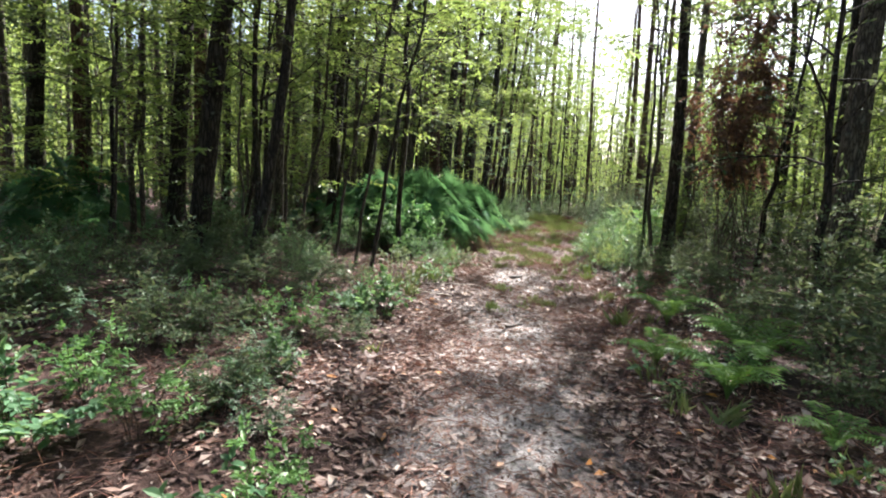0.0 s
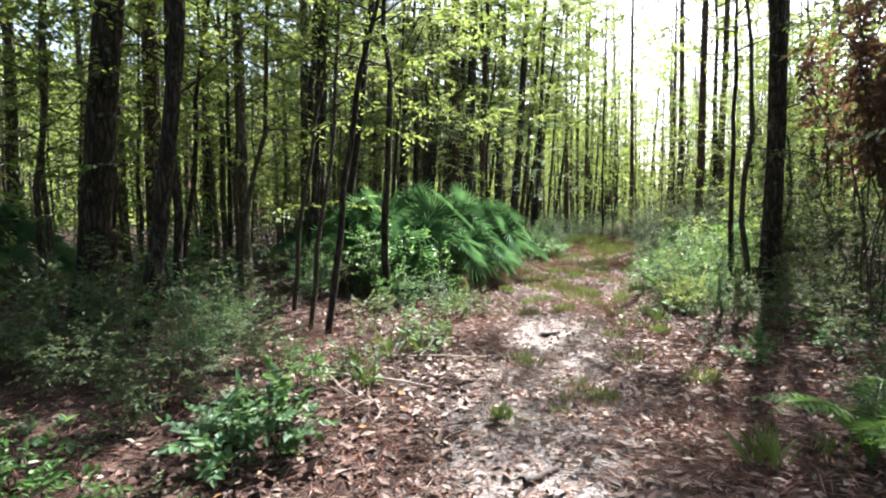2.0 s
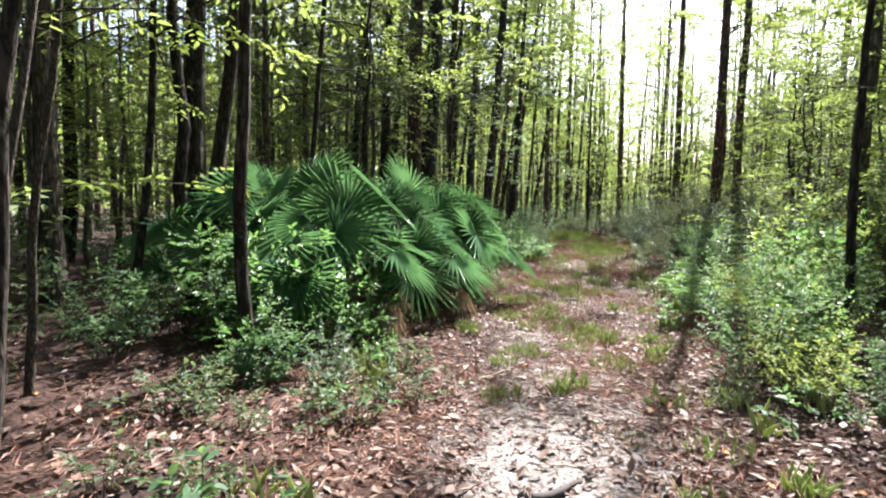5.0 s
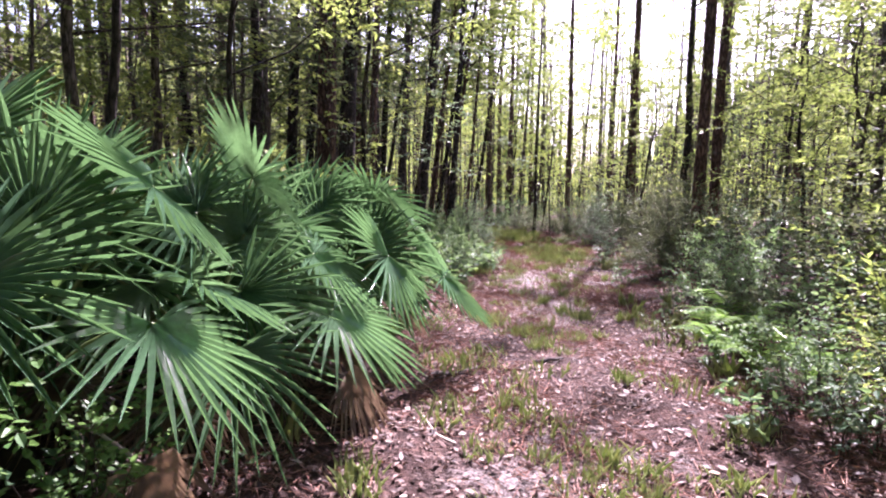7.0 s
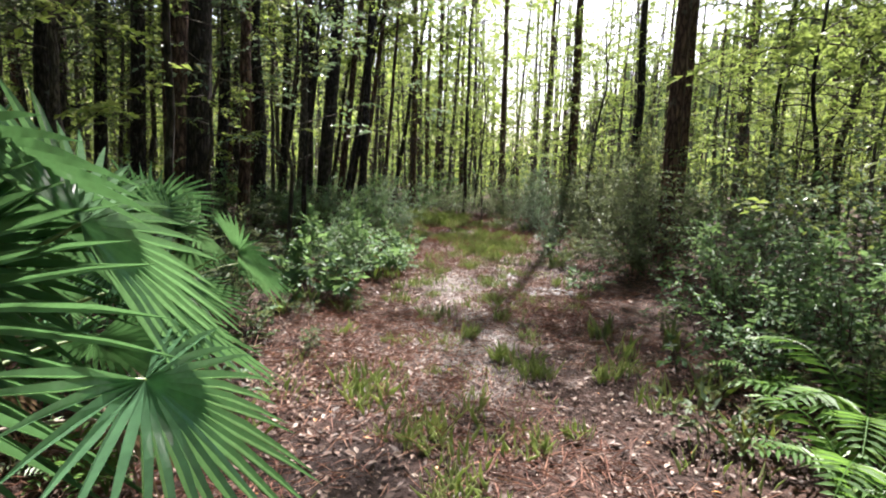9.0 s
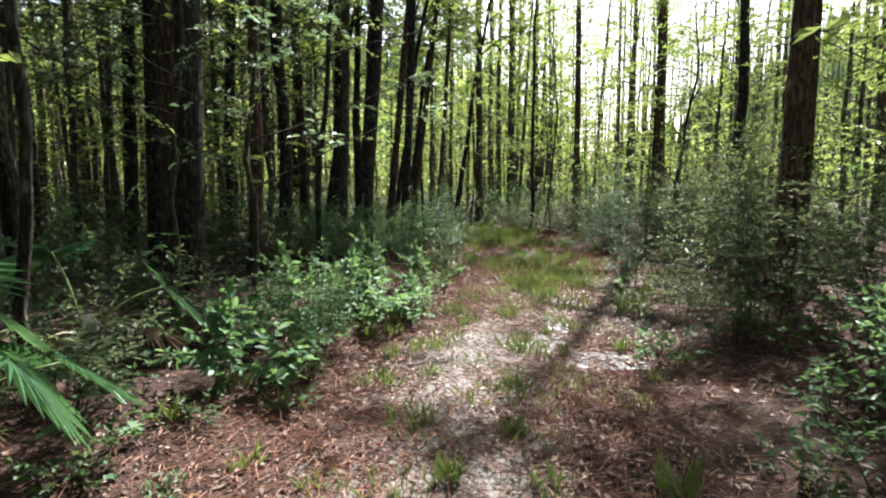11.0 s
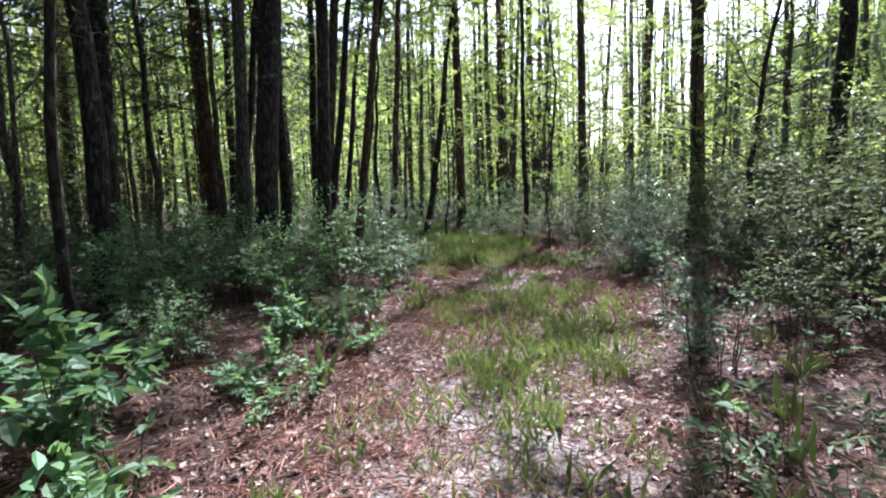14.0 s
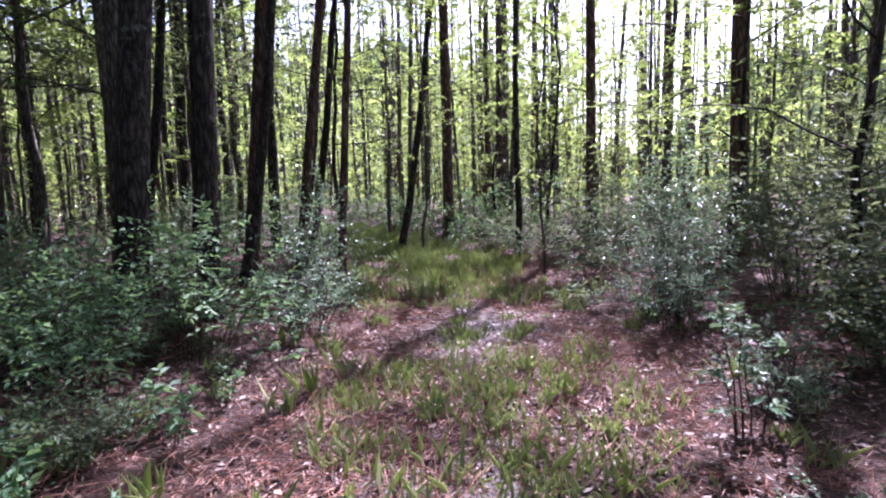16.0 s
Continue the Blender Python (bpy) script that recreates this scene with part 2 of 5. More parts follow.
class Geo:
    """Collects vertices and faces for one mesh."""

    def __init__(self):
        self.v, self.f, self.n = [], [], 0

    def add(self, verts, faces):
        self.v.append(np.asarray(verts, float))
        self.f.extend([tuple(int(i) + self.n for i in fc) for fc in faces])
        self.n += len(verts)

    def tube(self, pts, radii, sides=7, rough=0.0, seed=0):
        pts = np.asarray(pts, float)
        rng = np.random.default_rng(seed + 11)
        tang = np.gradient(pts, axis=0)
        tang /= np.linalg.norm(tang, axis=1)[:, None] + 1e-9
        side = np.cross(tang[0], (0.31, 0.77, 0.2) if abs(tang[0][2]) > 0.5 else (0, 0, 1))
        ang = np.arange(sides) / sides * 2 * np.pi
        lump = 1 + rough * rng.normal(size=sides)
        rows = []
        for p, t, r in zip(pts, tang, radii):
            side = side - t * side.dot(t)
            side /= np.linalg.norm(side) + 1e-9
            up = np.cross(t, side)
            rr = r * lump * (1 + rough * 0.6 * rng.normal(size=sides))
            rows.append(p + rr[:, None] * (np.cos(ang)[:, None] * side + np.sin(ang)[:, None] * up))
        fs = []
        for i in range(len(pts) - 1):
            for j in range(sides):
                k = (j + 1) % sides
                fs.append((i * sides + j, i * sides + k, (i + 1) * sides + k, (i + 1) * sides + j))
        fs.append(tuple(range((len(pts) - 1) * sides, len(pts) * sides)))
        self.add(np.concatenate(rows), fs)

    def leaves(self, base, way, nrm, length, width, fold=0.18, droop=0.12, full=False):
        """Leaf blades folded along the midrib: base, two shoulders, tip."""
        base, way, nrm = (np.asarray(a, float) for a in (base, way, nrm))
        k = len(base)
        length, width = np.broadcast_to(length, (k,))[:, None], np.broadcast_to(width, (k,))[:, None]
        way = way / (np.linalg.norm(way, axis=1)[:, None] + 1e-9)
        sd = np.cross(way, nrm)
        sd /= np.linalg.norm(sd, axis=1)[:, None] + 1e-9
        up = np.cross(sd, way)
        mid = base + way * length * 0.45
        lo = mid - sd * width * 0.5 + up * width * fold
        hi = mid + sd * width * 0.5 + up * width * fold
        tip = base + way * length - up * length * droop
        if full:
            m1, m2 = base + way * length * 0.28, base + way * length * 0.66 - up * length * droop * 0.4
            a1, a2 = width * 0.46, width * 0.40
            v = np.stack([base, m1 + sd * a1 + up * a1 * fold * 2, m2 + sd * a2 + up * a2 * fold * 2, tip,
                          m2 - sd * a2 + up * a2 * fold * 2, m1 - sd * a1 + up * a1 * fold * 2], 1).reshape(-1, 3)
            i = np.arange(k)[:, None] * 6 + self.n
            self.f.extend(map(tuple, np.concatenate([i + np.array([0, 1, 2, 3]), i + np.array([0, 3, 4, 5])]).tolist()))
            self.v.append(v)
            self.n += len(v)
            return
        v = np.stack([base, hi, tip, lo], 1).reshape(-1, 3)
        i = np.arange(k)[:, None] * 4 + self.n
        self.f.extend(map(tuple, np.concatenate([i + np.array([0, 1, 2]), i + np.array([0, 2, 3])]).tolist()))
        self.v.append(v)
        self.n += len(v)

    def mesh(self, name, mat, smooth=False):
        me = bpy.data.meshes.new(name)
        me.from_pydata(np.concatenate(self.v).tolist() if self.v else [], [], self.f)
        me.materials.append(mat)
        if smooth:
            me.polygons.foreach_set("use_smooth", [True] * len(me.polygons))
        return me


def rand_dirs(rng, k, up=0.0):
    d = rng.normal(size=(k, 3))
    d[:, 2] += up
    return d / (np.linalg.norm(d, axis=1)[:, None] + 1e-9)


def part(name, mesh, parent, label=""):
    ob = new(name, mesh)
    ob.parent = parent
    return tagged(ob, label)


def thing(name, label, category, group="", kind=""):
    return tagged(new(name), label, category, group, kind)


# ---- plan: the track's centre line and the ground's height ----
TRACK_Y = [-12, -6, 0, 5, 9, 15, 17, 21, 25, 28, 31, 36, 42, 60, 90]
TRACK_X = [-1.0, -0.5, -0.1, 0.1, 0.2, 0.65, 0.9, 1.6, 2.35, 2.35, 1.9, 0.2, -2.5, -12, -30]


def track_x(y):
    return np.interp(y, TRACK_Y, TRACK_X)


def off_track(x, y):
    return x - track_x(y)


def ground_z(x, y):
    """Height of the ground: a shallow worn track between low uneven banks."""
    x, y = np.asarray(x, float), np.asarray(y, float)
    d = np.abs(off_track(x, y))
    bank = np.clip((d - 0.9) / 1.8, 0, 1)
    bank = bank * bank * (3 - 2 * bank)
    w = np.sin(x * 1.7 + 0.6 * np.sin(y * 0.9)) * np.sin(y * 1.3 + 1.1 * np.sin(x * 0.7)) * 0.035
    w = w + np.sin(x * 0.33 + 1) * np.sin(y * 0.27 + 2) * 0.10 * np.clip((d - 1.5) / 6, 0, 1)
    rut = -0.025 * (np.exp(-((d - 0.65) / 0.25) ** 2))
    return 0.10 * bank + w + rut


def gz(x, y):
    return float(ground_z(x, y))


# ---- the ground ----
def build_ground():
    ax = np.unique(np.concatenate([np.linspace(-400, -30, 12), np.linspace(-30, -9, 22), np.linspace(-9, 9, 145), np.linspace(9, 30, 22), np.linspace(30, 400, 12)]))
    ay = np.unique(np.concatenate([np.linspace(-400, -20, 10), np.linspace(-20, -3, 18), np.linspace(-3, 36, 300), np.linspace(36, 70, 35), np.linspace(70, 400, 10)]))
    gx, gy = np.meshgrid(ax, ay)
    rng = np.random.default_rng(3)
    h = ground_z(gx, gy)
    near = (np.abs(gx) < 9) & (gy > -3) & (gy < 36)
    h = h + rng.normal(size=h.shape) * 0.008 * near
    v = np.stack([gx, gy, h], -1).reshape(-1, 3)
    w, q = len(ax), np.arange(len(ay) - 1)[:, None] * len(ax) + np.arange(len(ax) - 1)
    f = np.stack([q, q + 1, q + w + 1, q + w], -1).reshape(-1, 4)
    me = bpy.data.meshes.new("ground")
    me.from_pydata(v.tolist(), [], f.tolist())
    me.materials.append(M_SOIL)
    d = np.abs(off_track(v[:, 0], v[:, 1]))
    worn = np.clip(1.25 - d / 1.1, 0, 1) * np.where(v[:, 1] < 12, 0.62, 0.52)
    worn *= 1 - 0.8 * np.exp(-((v[:, 1] - 15.4) / 1.7) ** 2) - 0.6 * np.exp(-((v[:, 1] - 26.4) / 1.3) ** 2)
    me.attributes.new("worn", "FLOAT", "POINT").data.foreach_set("value", worn)
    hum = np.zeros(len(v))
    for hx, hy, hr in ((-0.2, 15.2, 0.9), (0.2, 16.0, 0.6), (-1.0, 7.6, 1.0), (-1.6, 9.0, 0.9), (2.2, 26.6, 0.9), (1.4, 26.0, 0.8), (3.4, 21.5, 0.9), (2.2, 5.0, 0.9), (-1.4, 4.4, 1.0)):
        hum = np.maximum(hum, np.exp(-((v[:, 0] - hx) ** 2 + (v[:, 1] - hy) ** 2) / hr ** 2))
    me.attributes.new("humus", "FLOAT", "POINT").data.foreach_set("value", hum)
    me.polygons.foreach_set("use_smooth", [True] * len(me.polygons))
    tagged(new("ground", me), "sandy forest floor under brown leaves and pine straw", "ground", "", "structure")


build_ground()


# ---- trees ----
def bent_line(rng, height, lean, wander, steps, curve=0.0):
    z = np.linspace(0, height, steps)
    off = np.cumsum(rng.normal(size=(steps, 2)) * wander, axis=0)
    off -= off[0]
    lean = np.array(lean, float)
    xy = lean * z[:, None] + off + curve * lean * (z[:, None] ** 2) / height
    return np.column_stack([xy, z])


def branch_line(rng, start, way, length, steps=5, droop=0.0):
    way = np.array(way, float) / np.linalg.norm(way)
    pts = [np.array(start, float)]
    for i in range(steps):
        way = way + rng.normal(size=3) * 0.16 + np.array([0, 0, -droop])
        way /= np.linalg.norm(way)
        pts.append(pts[-1] + way * length / steps)
    return np.array(pts)


def tall_tree(name, seed, height, r0, lean, crown_from, bark, leafmat, label, limb_count=14, stubs=6, crown_leaves=900, size=0.3, wander=0.05, rings=40, sides=12):
    """A tall forest trunk with root flare, a few dead stubs, limbs and an uneven crown."""
    rng = np.random.default_rng(seed)
    root = thing(name, label, "tree", "forest trees")
    g = Geo()
    line = bent_line(rng, height, lean, wander, 16)
    z = line[:, 2] / height
    fine = np.linspace(0, 1, rings) ** 1.4 * 15
    ln = np.column_stack([np.interp(fine, np.arange(16), line[:, k]) for k in range(3)])
    rd = np.interp(ln[:, 2], line[:, 2], r0 * (1 - 0.8 * z)) + r0 * 0.5 * np.exp(-ln[:, 2] / 0.3)
    ln[0, 2] -= 0.25
    g.tube(ln, rd, sides, 0.045, seed)
    for s in range(stubs):
        k = rng.uniform(0.08, crown_from / height)
        p = np.array([np.interp(k * height, line[:, 2], line[:, j]) for j in range(3)])
        a = rng.uniform(0, 6.28)
        b = branch_line(rng, p, (math.cos(a), math.sin(a), rng.uniform(-0.1, 0.6)), rng.uniform(0.3, 1.1), 4)
        g.tube(b, np.linspace(r0 * 0.13, 0.006, len(b)), 5)
    cr = Geo()
    for s in range(limb_count):
        k = crown_from + (height - crown_from) * (s + rng.uniform(0, 0.8)) / limb_count
        p = np.array([np.interp(k, line[:, 2], line[:, j]) for j in range(3)])
        a = s * 2.4 + rng.uniform(-0.5, 0.5)
        ll = rng.uniform(0.6, 1.0) * (1.2 + 0.20 * (height - k)) + 0.6
        b = branch_line(rng, p, (math.cos(a), math.sin(a), rng.uniform(0.1, 0.7)), ll, 5, 0.03)
        g.tube(b, np.linspace(max(0.015, r0 * 0.2 * (1 - 0.5 * k / height)), 0.008, len(b)), 5)
        each = max(2, crown_leaves // limb_count // 9)
        q = rng.uniform(0.25, 1.0, each) * 4.99
        i = q.astype(int)
        w = rng.normal(size=(each, 3)) * np.array([0.8, 0.8, 0.35]) + (b[-1] - b[0]) / ll * 0.6
        sprays(cr, None, rng, b[i] + (b[i + 1] - b[i]) * (q - i)[:, None], w, rng.uniform(0.5, 1.1, each), 9, size, 0.45, thick=0.0)
    part("trunk", g.mesh("trunk", bark, True), root)
    part("crown", cr.mesh("crown", leafmat), root)
    return root


def sprays(cr, g, rng, start, way, length, per, size, wide=0.5, full=False, flat=0.4, thick=0.0022):
    """Leafy twigs: leaves set alternately along each twig in one rough plane, as they grow."""
    start, way, length = np.asarray(start, float), np.asarray(way, float), np.asarray(length, float)
    k = len(start)
    way = way / (np.linalg.norm(way, axis=1)[:, None] + 1e-9)
    up = np.array([0, 0, 1.0])
    side = np.cross(way, up) + rng.normal(size=(k, 3)) * 0.15
    side /= np.linalg.norm(side, axis=1)[:, None] + 1e-9
    t = (np.arange(per) + 0.7) / per
    sag = 0.22 * length[:, None] * t ** 2
    p = start[:, None] + way[:, None] * (length[:, None] * t)[..., None]
    p[..., 2] -= sag
    sg = np.where(np.arange(per) % 2, 1.0, -1.0)
    sg[-1] = 0.0
    w = side[:, None] * sg[None, :, None] * 0.9 + way[:, None] * 0.6 + rng.normal(size=(k, per, 3)) * 0.22
    w[..., 2] -= 0.15
    nr = up + rng.normal(size=(k, per, 3)) * flat
    ln = size * rng.uniform(0.6, 1.2, (k, per)) * (1 - 0.3 * np.abs(t - 0.55))
    cr.leaves(p.reshape(-1, 3), w.reshape(-1, 3), nr.reshape(-1, 3), ln.ravel(), ln.ravel() * wide, 0.16, 0.14, full)
    if thick <= 0:
        return
    end = p[:, -1]
    a = np.cross(way, side)
    ring = np.stack([side, -0.5 * side + 0.87 * a, -0.5 * side - 0.87 * a], 1)
    v = np.concatenate([start[:, None] + ring * thick * 1.6, end[:, None] + ring * thick * 0.6], 1).reshape(-1, 3)
    i = np.arange(k)[:, None] * 6 + g.n
    g.f.extend(map(tuple, np.concatenate([i + np.array(q) for q in ((0, 1, 4, 3), (1, 2, 5, 4), (2, 0, 3, 5))]).tolist()))
    g.v.append(v)
    g.n += len(v)


def sapling(name, seed, height, r0, lean, leafmat, label, bark=None, limbs=16, leaves=1500, size=0.075, low=0.25, reach=1.0, curve=0.0, twig=0.38, full=False, rise=0.8, group="understorey trees", thick=0.0022):
    """A broad-leaved tree: bent stem, long thin limbs, flat leafy twigs in layers."""
    rng = np.random.default_rng(seed)
    root = thing(name, label, "tree", group)
    stem, g, cr = Geo(), Geo(), Geo()
    line = bent_line(rng, height, lean, 0.045, 14, curve)
    stem.tube(np.vstack([line[0] - (0, 0, 0.15), line]), np.concatenate([[r0 * 1.35], np.linspace(r0 * 1.15, r0 * 0.18, 14)]), 8, 0.04, seed)
    st, wy = [], []
    per = 9
    each = max(2, int(leaves / per / limbs))
    for s in range(limbs):
        k = height * (low + (1 - low) * (s + rng.uniform(0, 0.9)) / limbs)
        p = np.array([np.interp(k, line[:, 2], line[:, j]) for j in range(3)])
        a = s * 2.4 + rng.uniform(-0.7, 0.7)
        ll = reach * rng.uniform(0.6, 1.3) * (0.5 + 1.1 * (1 - k / height)) + 0.3
        b = branch_line(rng, p, (math.cos(a), math.sin(a), rng.uniform(0.05, rise)), ll, 5, 0.05)
        g.tube(b, np.linspace(r0 * 0.30, 0.003, len(b)), 4)
        q = rng.uniform(0.3, 1.0, each) * (len(b) - 1)
        i = np.minimum(q.astype(int), len(b) - 2)
        st.append(b[i] + (b[i + 1] - b[i]) * (q - i)[:, None])
        out = (b[-1] - b[0]) / ll
        w = rng.normal(size=(each, 3)) * np.array([0.75, 0.75, 0.3]) + out * 0.7
        w[-1], st[-1][-1] = out, b[-1]
        wy.append(w)
    st, wy = np.concatenate(st), np.concatenate(wy)
    sprays(cr, g, rng, st, wy, twig * rng.uniform(0.6, 1.3, len(st)), per, size, 0.5, full, 0.4, thick)
    part("trunk", stem.mesh("trunk", bark or M_BARK, True), root)
    tagged(part("branchwork", g.mesh("branchwork", bark or M_BARK, True), root), kind="stuff")
    part("crown", cr.mesh("crown", leafmat), root)
    return root


def shrub(name, seed, height, width, leafmat, label, stems=14, leaves=1100, size=0.05, wide=0.45, category="shrub", upright=1.0, twig=0.0, full=False):
    """A bush of many thin stems from one base, with leafy twigs from the ground up."""
    rng = np.random.default_rng(seed)
    root = thing(name, label, category, "undergrowth")
    g, cr = Geo(), Geo()
    per = 9 if height > 0.3 else 6
    each = max(2, int(leaves / per / stems))
    st, wy = [], []
    for s in range(stems):
        a = rng.uniform(0, 6.28)
        o = rng.uniform(0, 1) ** 0.6
        top = np.array([math.cos(a) * o * width * 0.5, math.sin(a) * o * width * 0.5, height * rng.uniform(0.5, 1.05) * (1 - 0.35 * o * o)])
        base = np.array([math.cos(a), math.sin(a), 0]) * o * width * 0.18
        t = np.linspace(0, 1, 5)[:, None]
        b = base + (top - base) * t ** np.array([1.2, 1.2, upright]) + rng.normal(size=(5, 3)) * 0.03 * height * t
        b[0, 2] -= 0.05
        g.tube(b, np.linspace(0.006, 0.002, 5) * (0.6 + height * 0.35), 4)
        q = rng.uniform(0.22, 1.0, each) ** 0.8 * 4
        q[-1] = 3.999
        i = np.minimum(q.astype(int), 3)
        st.append(b[i] + (b[i + 1] - b[i]) * (q - i)[:, None])
        w = rng.normal(size=(each, 3)) * np.array([0.8, 0.8, 0.35]) + np.array([math.cos(a) * 0.4, math.sin(a) * 0.4, 0.35])
        w[-1] = b[4] - b[3]
        wy.append(w)
    st, wy = np.concatenate(st), np.concatenate(wy)
    sprays(cr, g, rng, st, wy, (twig or 0.24 * width) * rng.uniform(0.6, 1.3, len(st)), per, size, wide, full, 0.55, 0.0016)
    tagged(part("branchwork", g.mesh("branchwork", M_TWIG, True), root), kind="stuff")
    tagged(part("foliage", cr.mesh("foliage", leafmat), root), kind="stuff")
    return root


def place(ob, x, y, turn=0.0, size=1.0, dz=0.0):
    ob.matrix_basis = Matrix.LocRotScale((x, y, gz(x, y) + dz), Euler((0, 0, turn)), (size, size, size))
    return ob


def place_copy(ob, x, y, turn=0.0, size=1.0, dz=0.0, label=""):
    c = copy_thing(ob, Matrix())
    place(c, x, y, turn, size, dz)
    if label:
        tagged(c, label)
    return c


# gaps in the canopy where the sun reaches the track: place and radius
SUN_GAPS = ((-0.2, 5.7, 0.7), (0.7, 9.4, 1.1), (1.5, 11.9, 0.9), (1.4, 20.4, 1.0), (0.1, 19.8, 0.7), (2.9, 25.2, 0.6), (1.9, 29.3, 0.6))


def shades(x, y, r, z0, z1):
    """Whether a crown at this place, between two heights, stands between the sun and a gap."""
    for gx, gy, gr in SUN_GAPS:
        for z in np.linspace(z0, z1, 6):
            if (gx + 0.267 * z - x) ** 2 + (gy + 0.734 * z - y) ** 2 < (r + gr * 0.6) ** 2:
                return True
    return False


# ---- big trees along the walk: place, trunk radius, lean, bark ----
BIG = [
    # x, y, radius, (lean x, lean y), height, bark, label
    (-5.65, 9.1, 0.19, (0.12, 0.0), 19, M_DARK, "large dark-barked tree leaning over the undergrowth"),
    (-7.6, 11.4, 0.19, (0.06, 0.0), 20, M_DARK, "dark forest tree among small saplings"),
    (-11.2, 11.4, 0.20, (0.05, 0.02), 20, M_DARK, "dark forest tree deep in the shade"),
    (3.42, 12.1, 0.14, (0.0, 0.01), 18, M_DARK, "dark tree standing in brown vines beside the track"),
    (4.96, 16.0, 0.13, (0.0, 0.0), 19, M_BARK, "grey tree behind the vine-covered trunk"),
    (5.2, 9.3, 0.20, (0.03, 0.0), 20, M_BARK, "grey tree beside the track in shrubs"),
    (6.3, 10.0, 0.13, (0.10, 0.0), 14, M_DARK, "dark leaning tree in the thicket"),
    (-3.45, 23.8, 0.25, (0.015, 0.0), 24, M_PINE, "reddish pine trunk behind the palmettos"),
    (-2.5, 24.4, 0.11, (0.03, 0.0), 18, M_PINE, "slender pine beside a thicker trunk"),
    (5.05, 22.4, 0.135, (0.005, 0.0), 24, M_PINE, "straight pine trunk rising from shrubs"),
    (6.2, 24.2, 0.125, (0.005, 0.0), 24, M_PINE, "straight pine behind another pine"),
    (6.8, 32.6, 0.17, (-0.01, 0.0), 25, M_PINE, "straight tall pine above pale shrubs"),
    (-2.85, 23.0, 0.20, (0.045, 0.0), 22, M_DARK, "thick dark trunk in deep shade"),
    (-1.5, 28.4, 0.19, (0.06, 0.02), 22, M_DARK, "thick dark trunk leaning over the bushes"),
    (-2.2, 29.2, 0.13, (0.03, 0.02), 20, M_BARK, "grey trunk beside a thick dark one"),
    (-0.45, 28.1, 0.105, (0.05, 0.0), 17, M_DARK, "slim dark leaning trunk beside the track"),
    (-1.35, 31.0, 0.12, (0.10, 0.0), 19, M_PINE, "reddish pine leaning towards the track"),
    (-0.75, 31.6, 0.09, (0.13, 0.0), 17, M_PINE, "slim reddish pine leaning towards the track"),
    (0.05, 31.3, 0.075, (0.07, 0.0), 14, M_PINE, "slim pine with bare side twigs"),
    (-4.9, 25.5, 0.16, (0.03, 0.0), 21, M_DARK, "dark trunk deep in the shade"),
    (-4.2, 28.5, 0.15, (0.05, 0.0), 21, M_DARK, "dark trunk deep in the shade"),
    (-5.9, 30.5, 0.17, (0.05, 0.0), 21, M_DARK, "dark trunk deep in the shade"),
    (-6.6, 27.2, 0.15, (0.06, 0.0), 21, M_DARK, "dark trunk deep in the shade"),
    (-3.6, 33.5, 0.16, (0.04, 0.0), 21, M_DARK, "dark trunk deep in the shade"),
    (1.3, 38.2, 0.16, (0.0, 0.0), 24, M_PINE, "straight pine at the bend of the track"),
    (4.9, 36.0, 0.13, (0.0, 0.0), 23, M_PINE, "straight pine behind shrubs"),
    (-5.0, 14.5, 0.17, (0.05, 0.0), 19, M_DARK, "dark trunk behind the palmettos"),
    (-6.4, 17.0, 0.14, (0.02, 0.0), 20, M_BARK, "grey trunk behind the palmettos"),
]
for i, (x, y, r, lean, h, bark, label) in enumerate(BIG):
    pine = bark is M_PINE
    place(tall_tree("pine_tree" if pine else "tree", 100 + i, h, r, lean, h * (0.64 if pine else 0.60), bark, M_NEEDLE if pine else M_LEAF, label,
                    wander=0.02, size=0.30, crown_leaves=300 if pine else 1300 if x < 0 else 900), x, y)

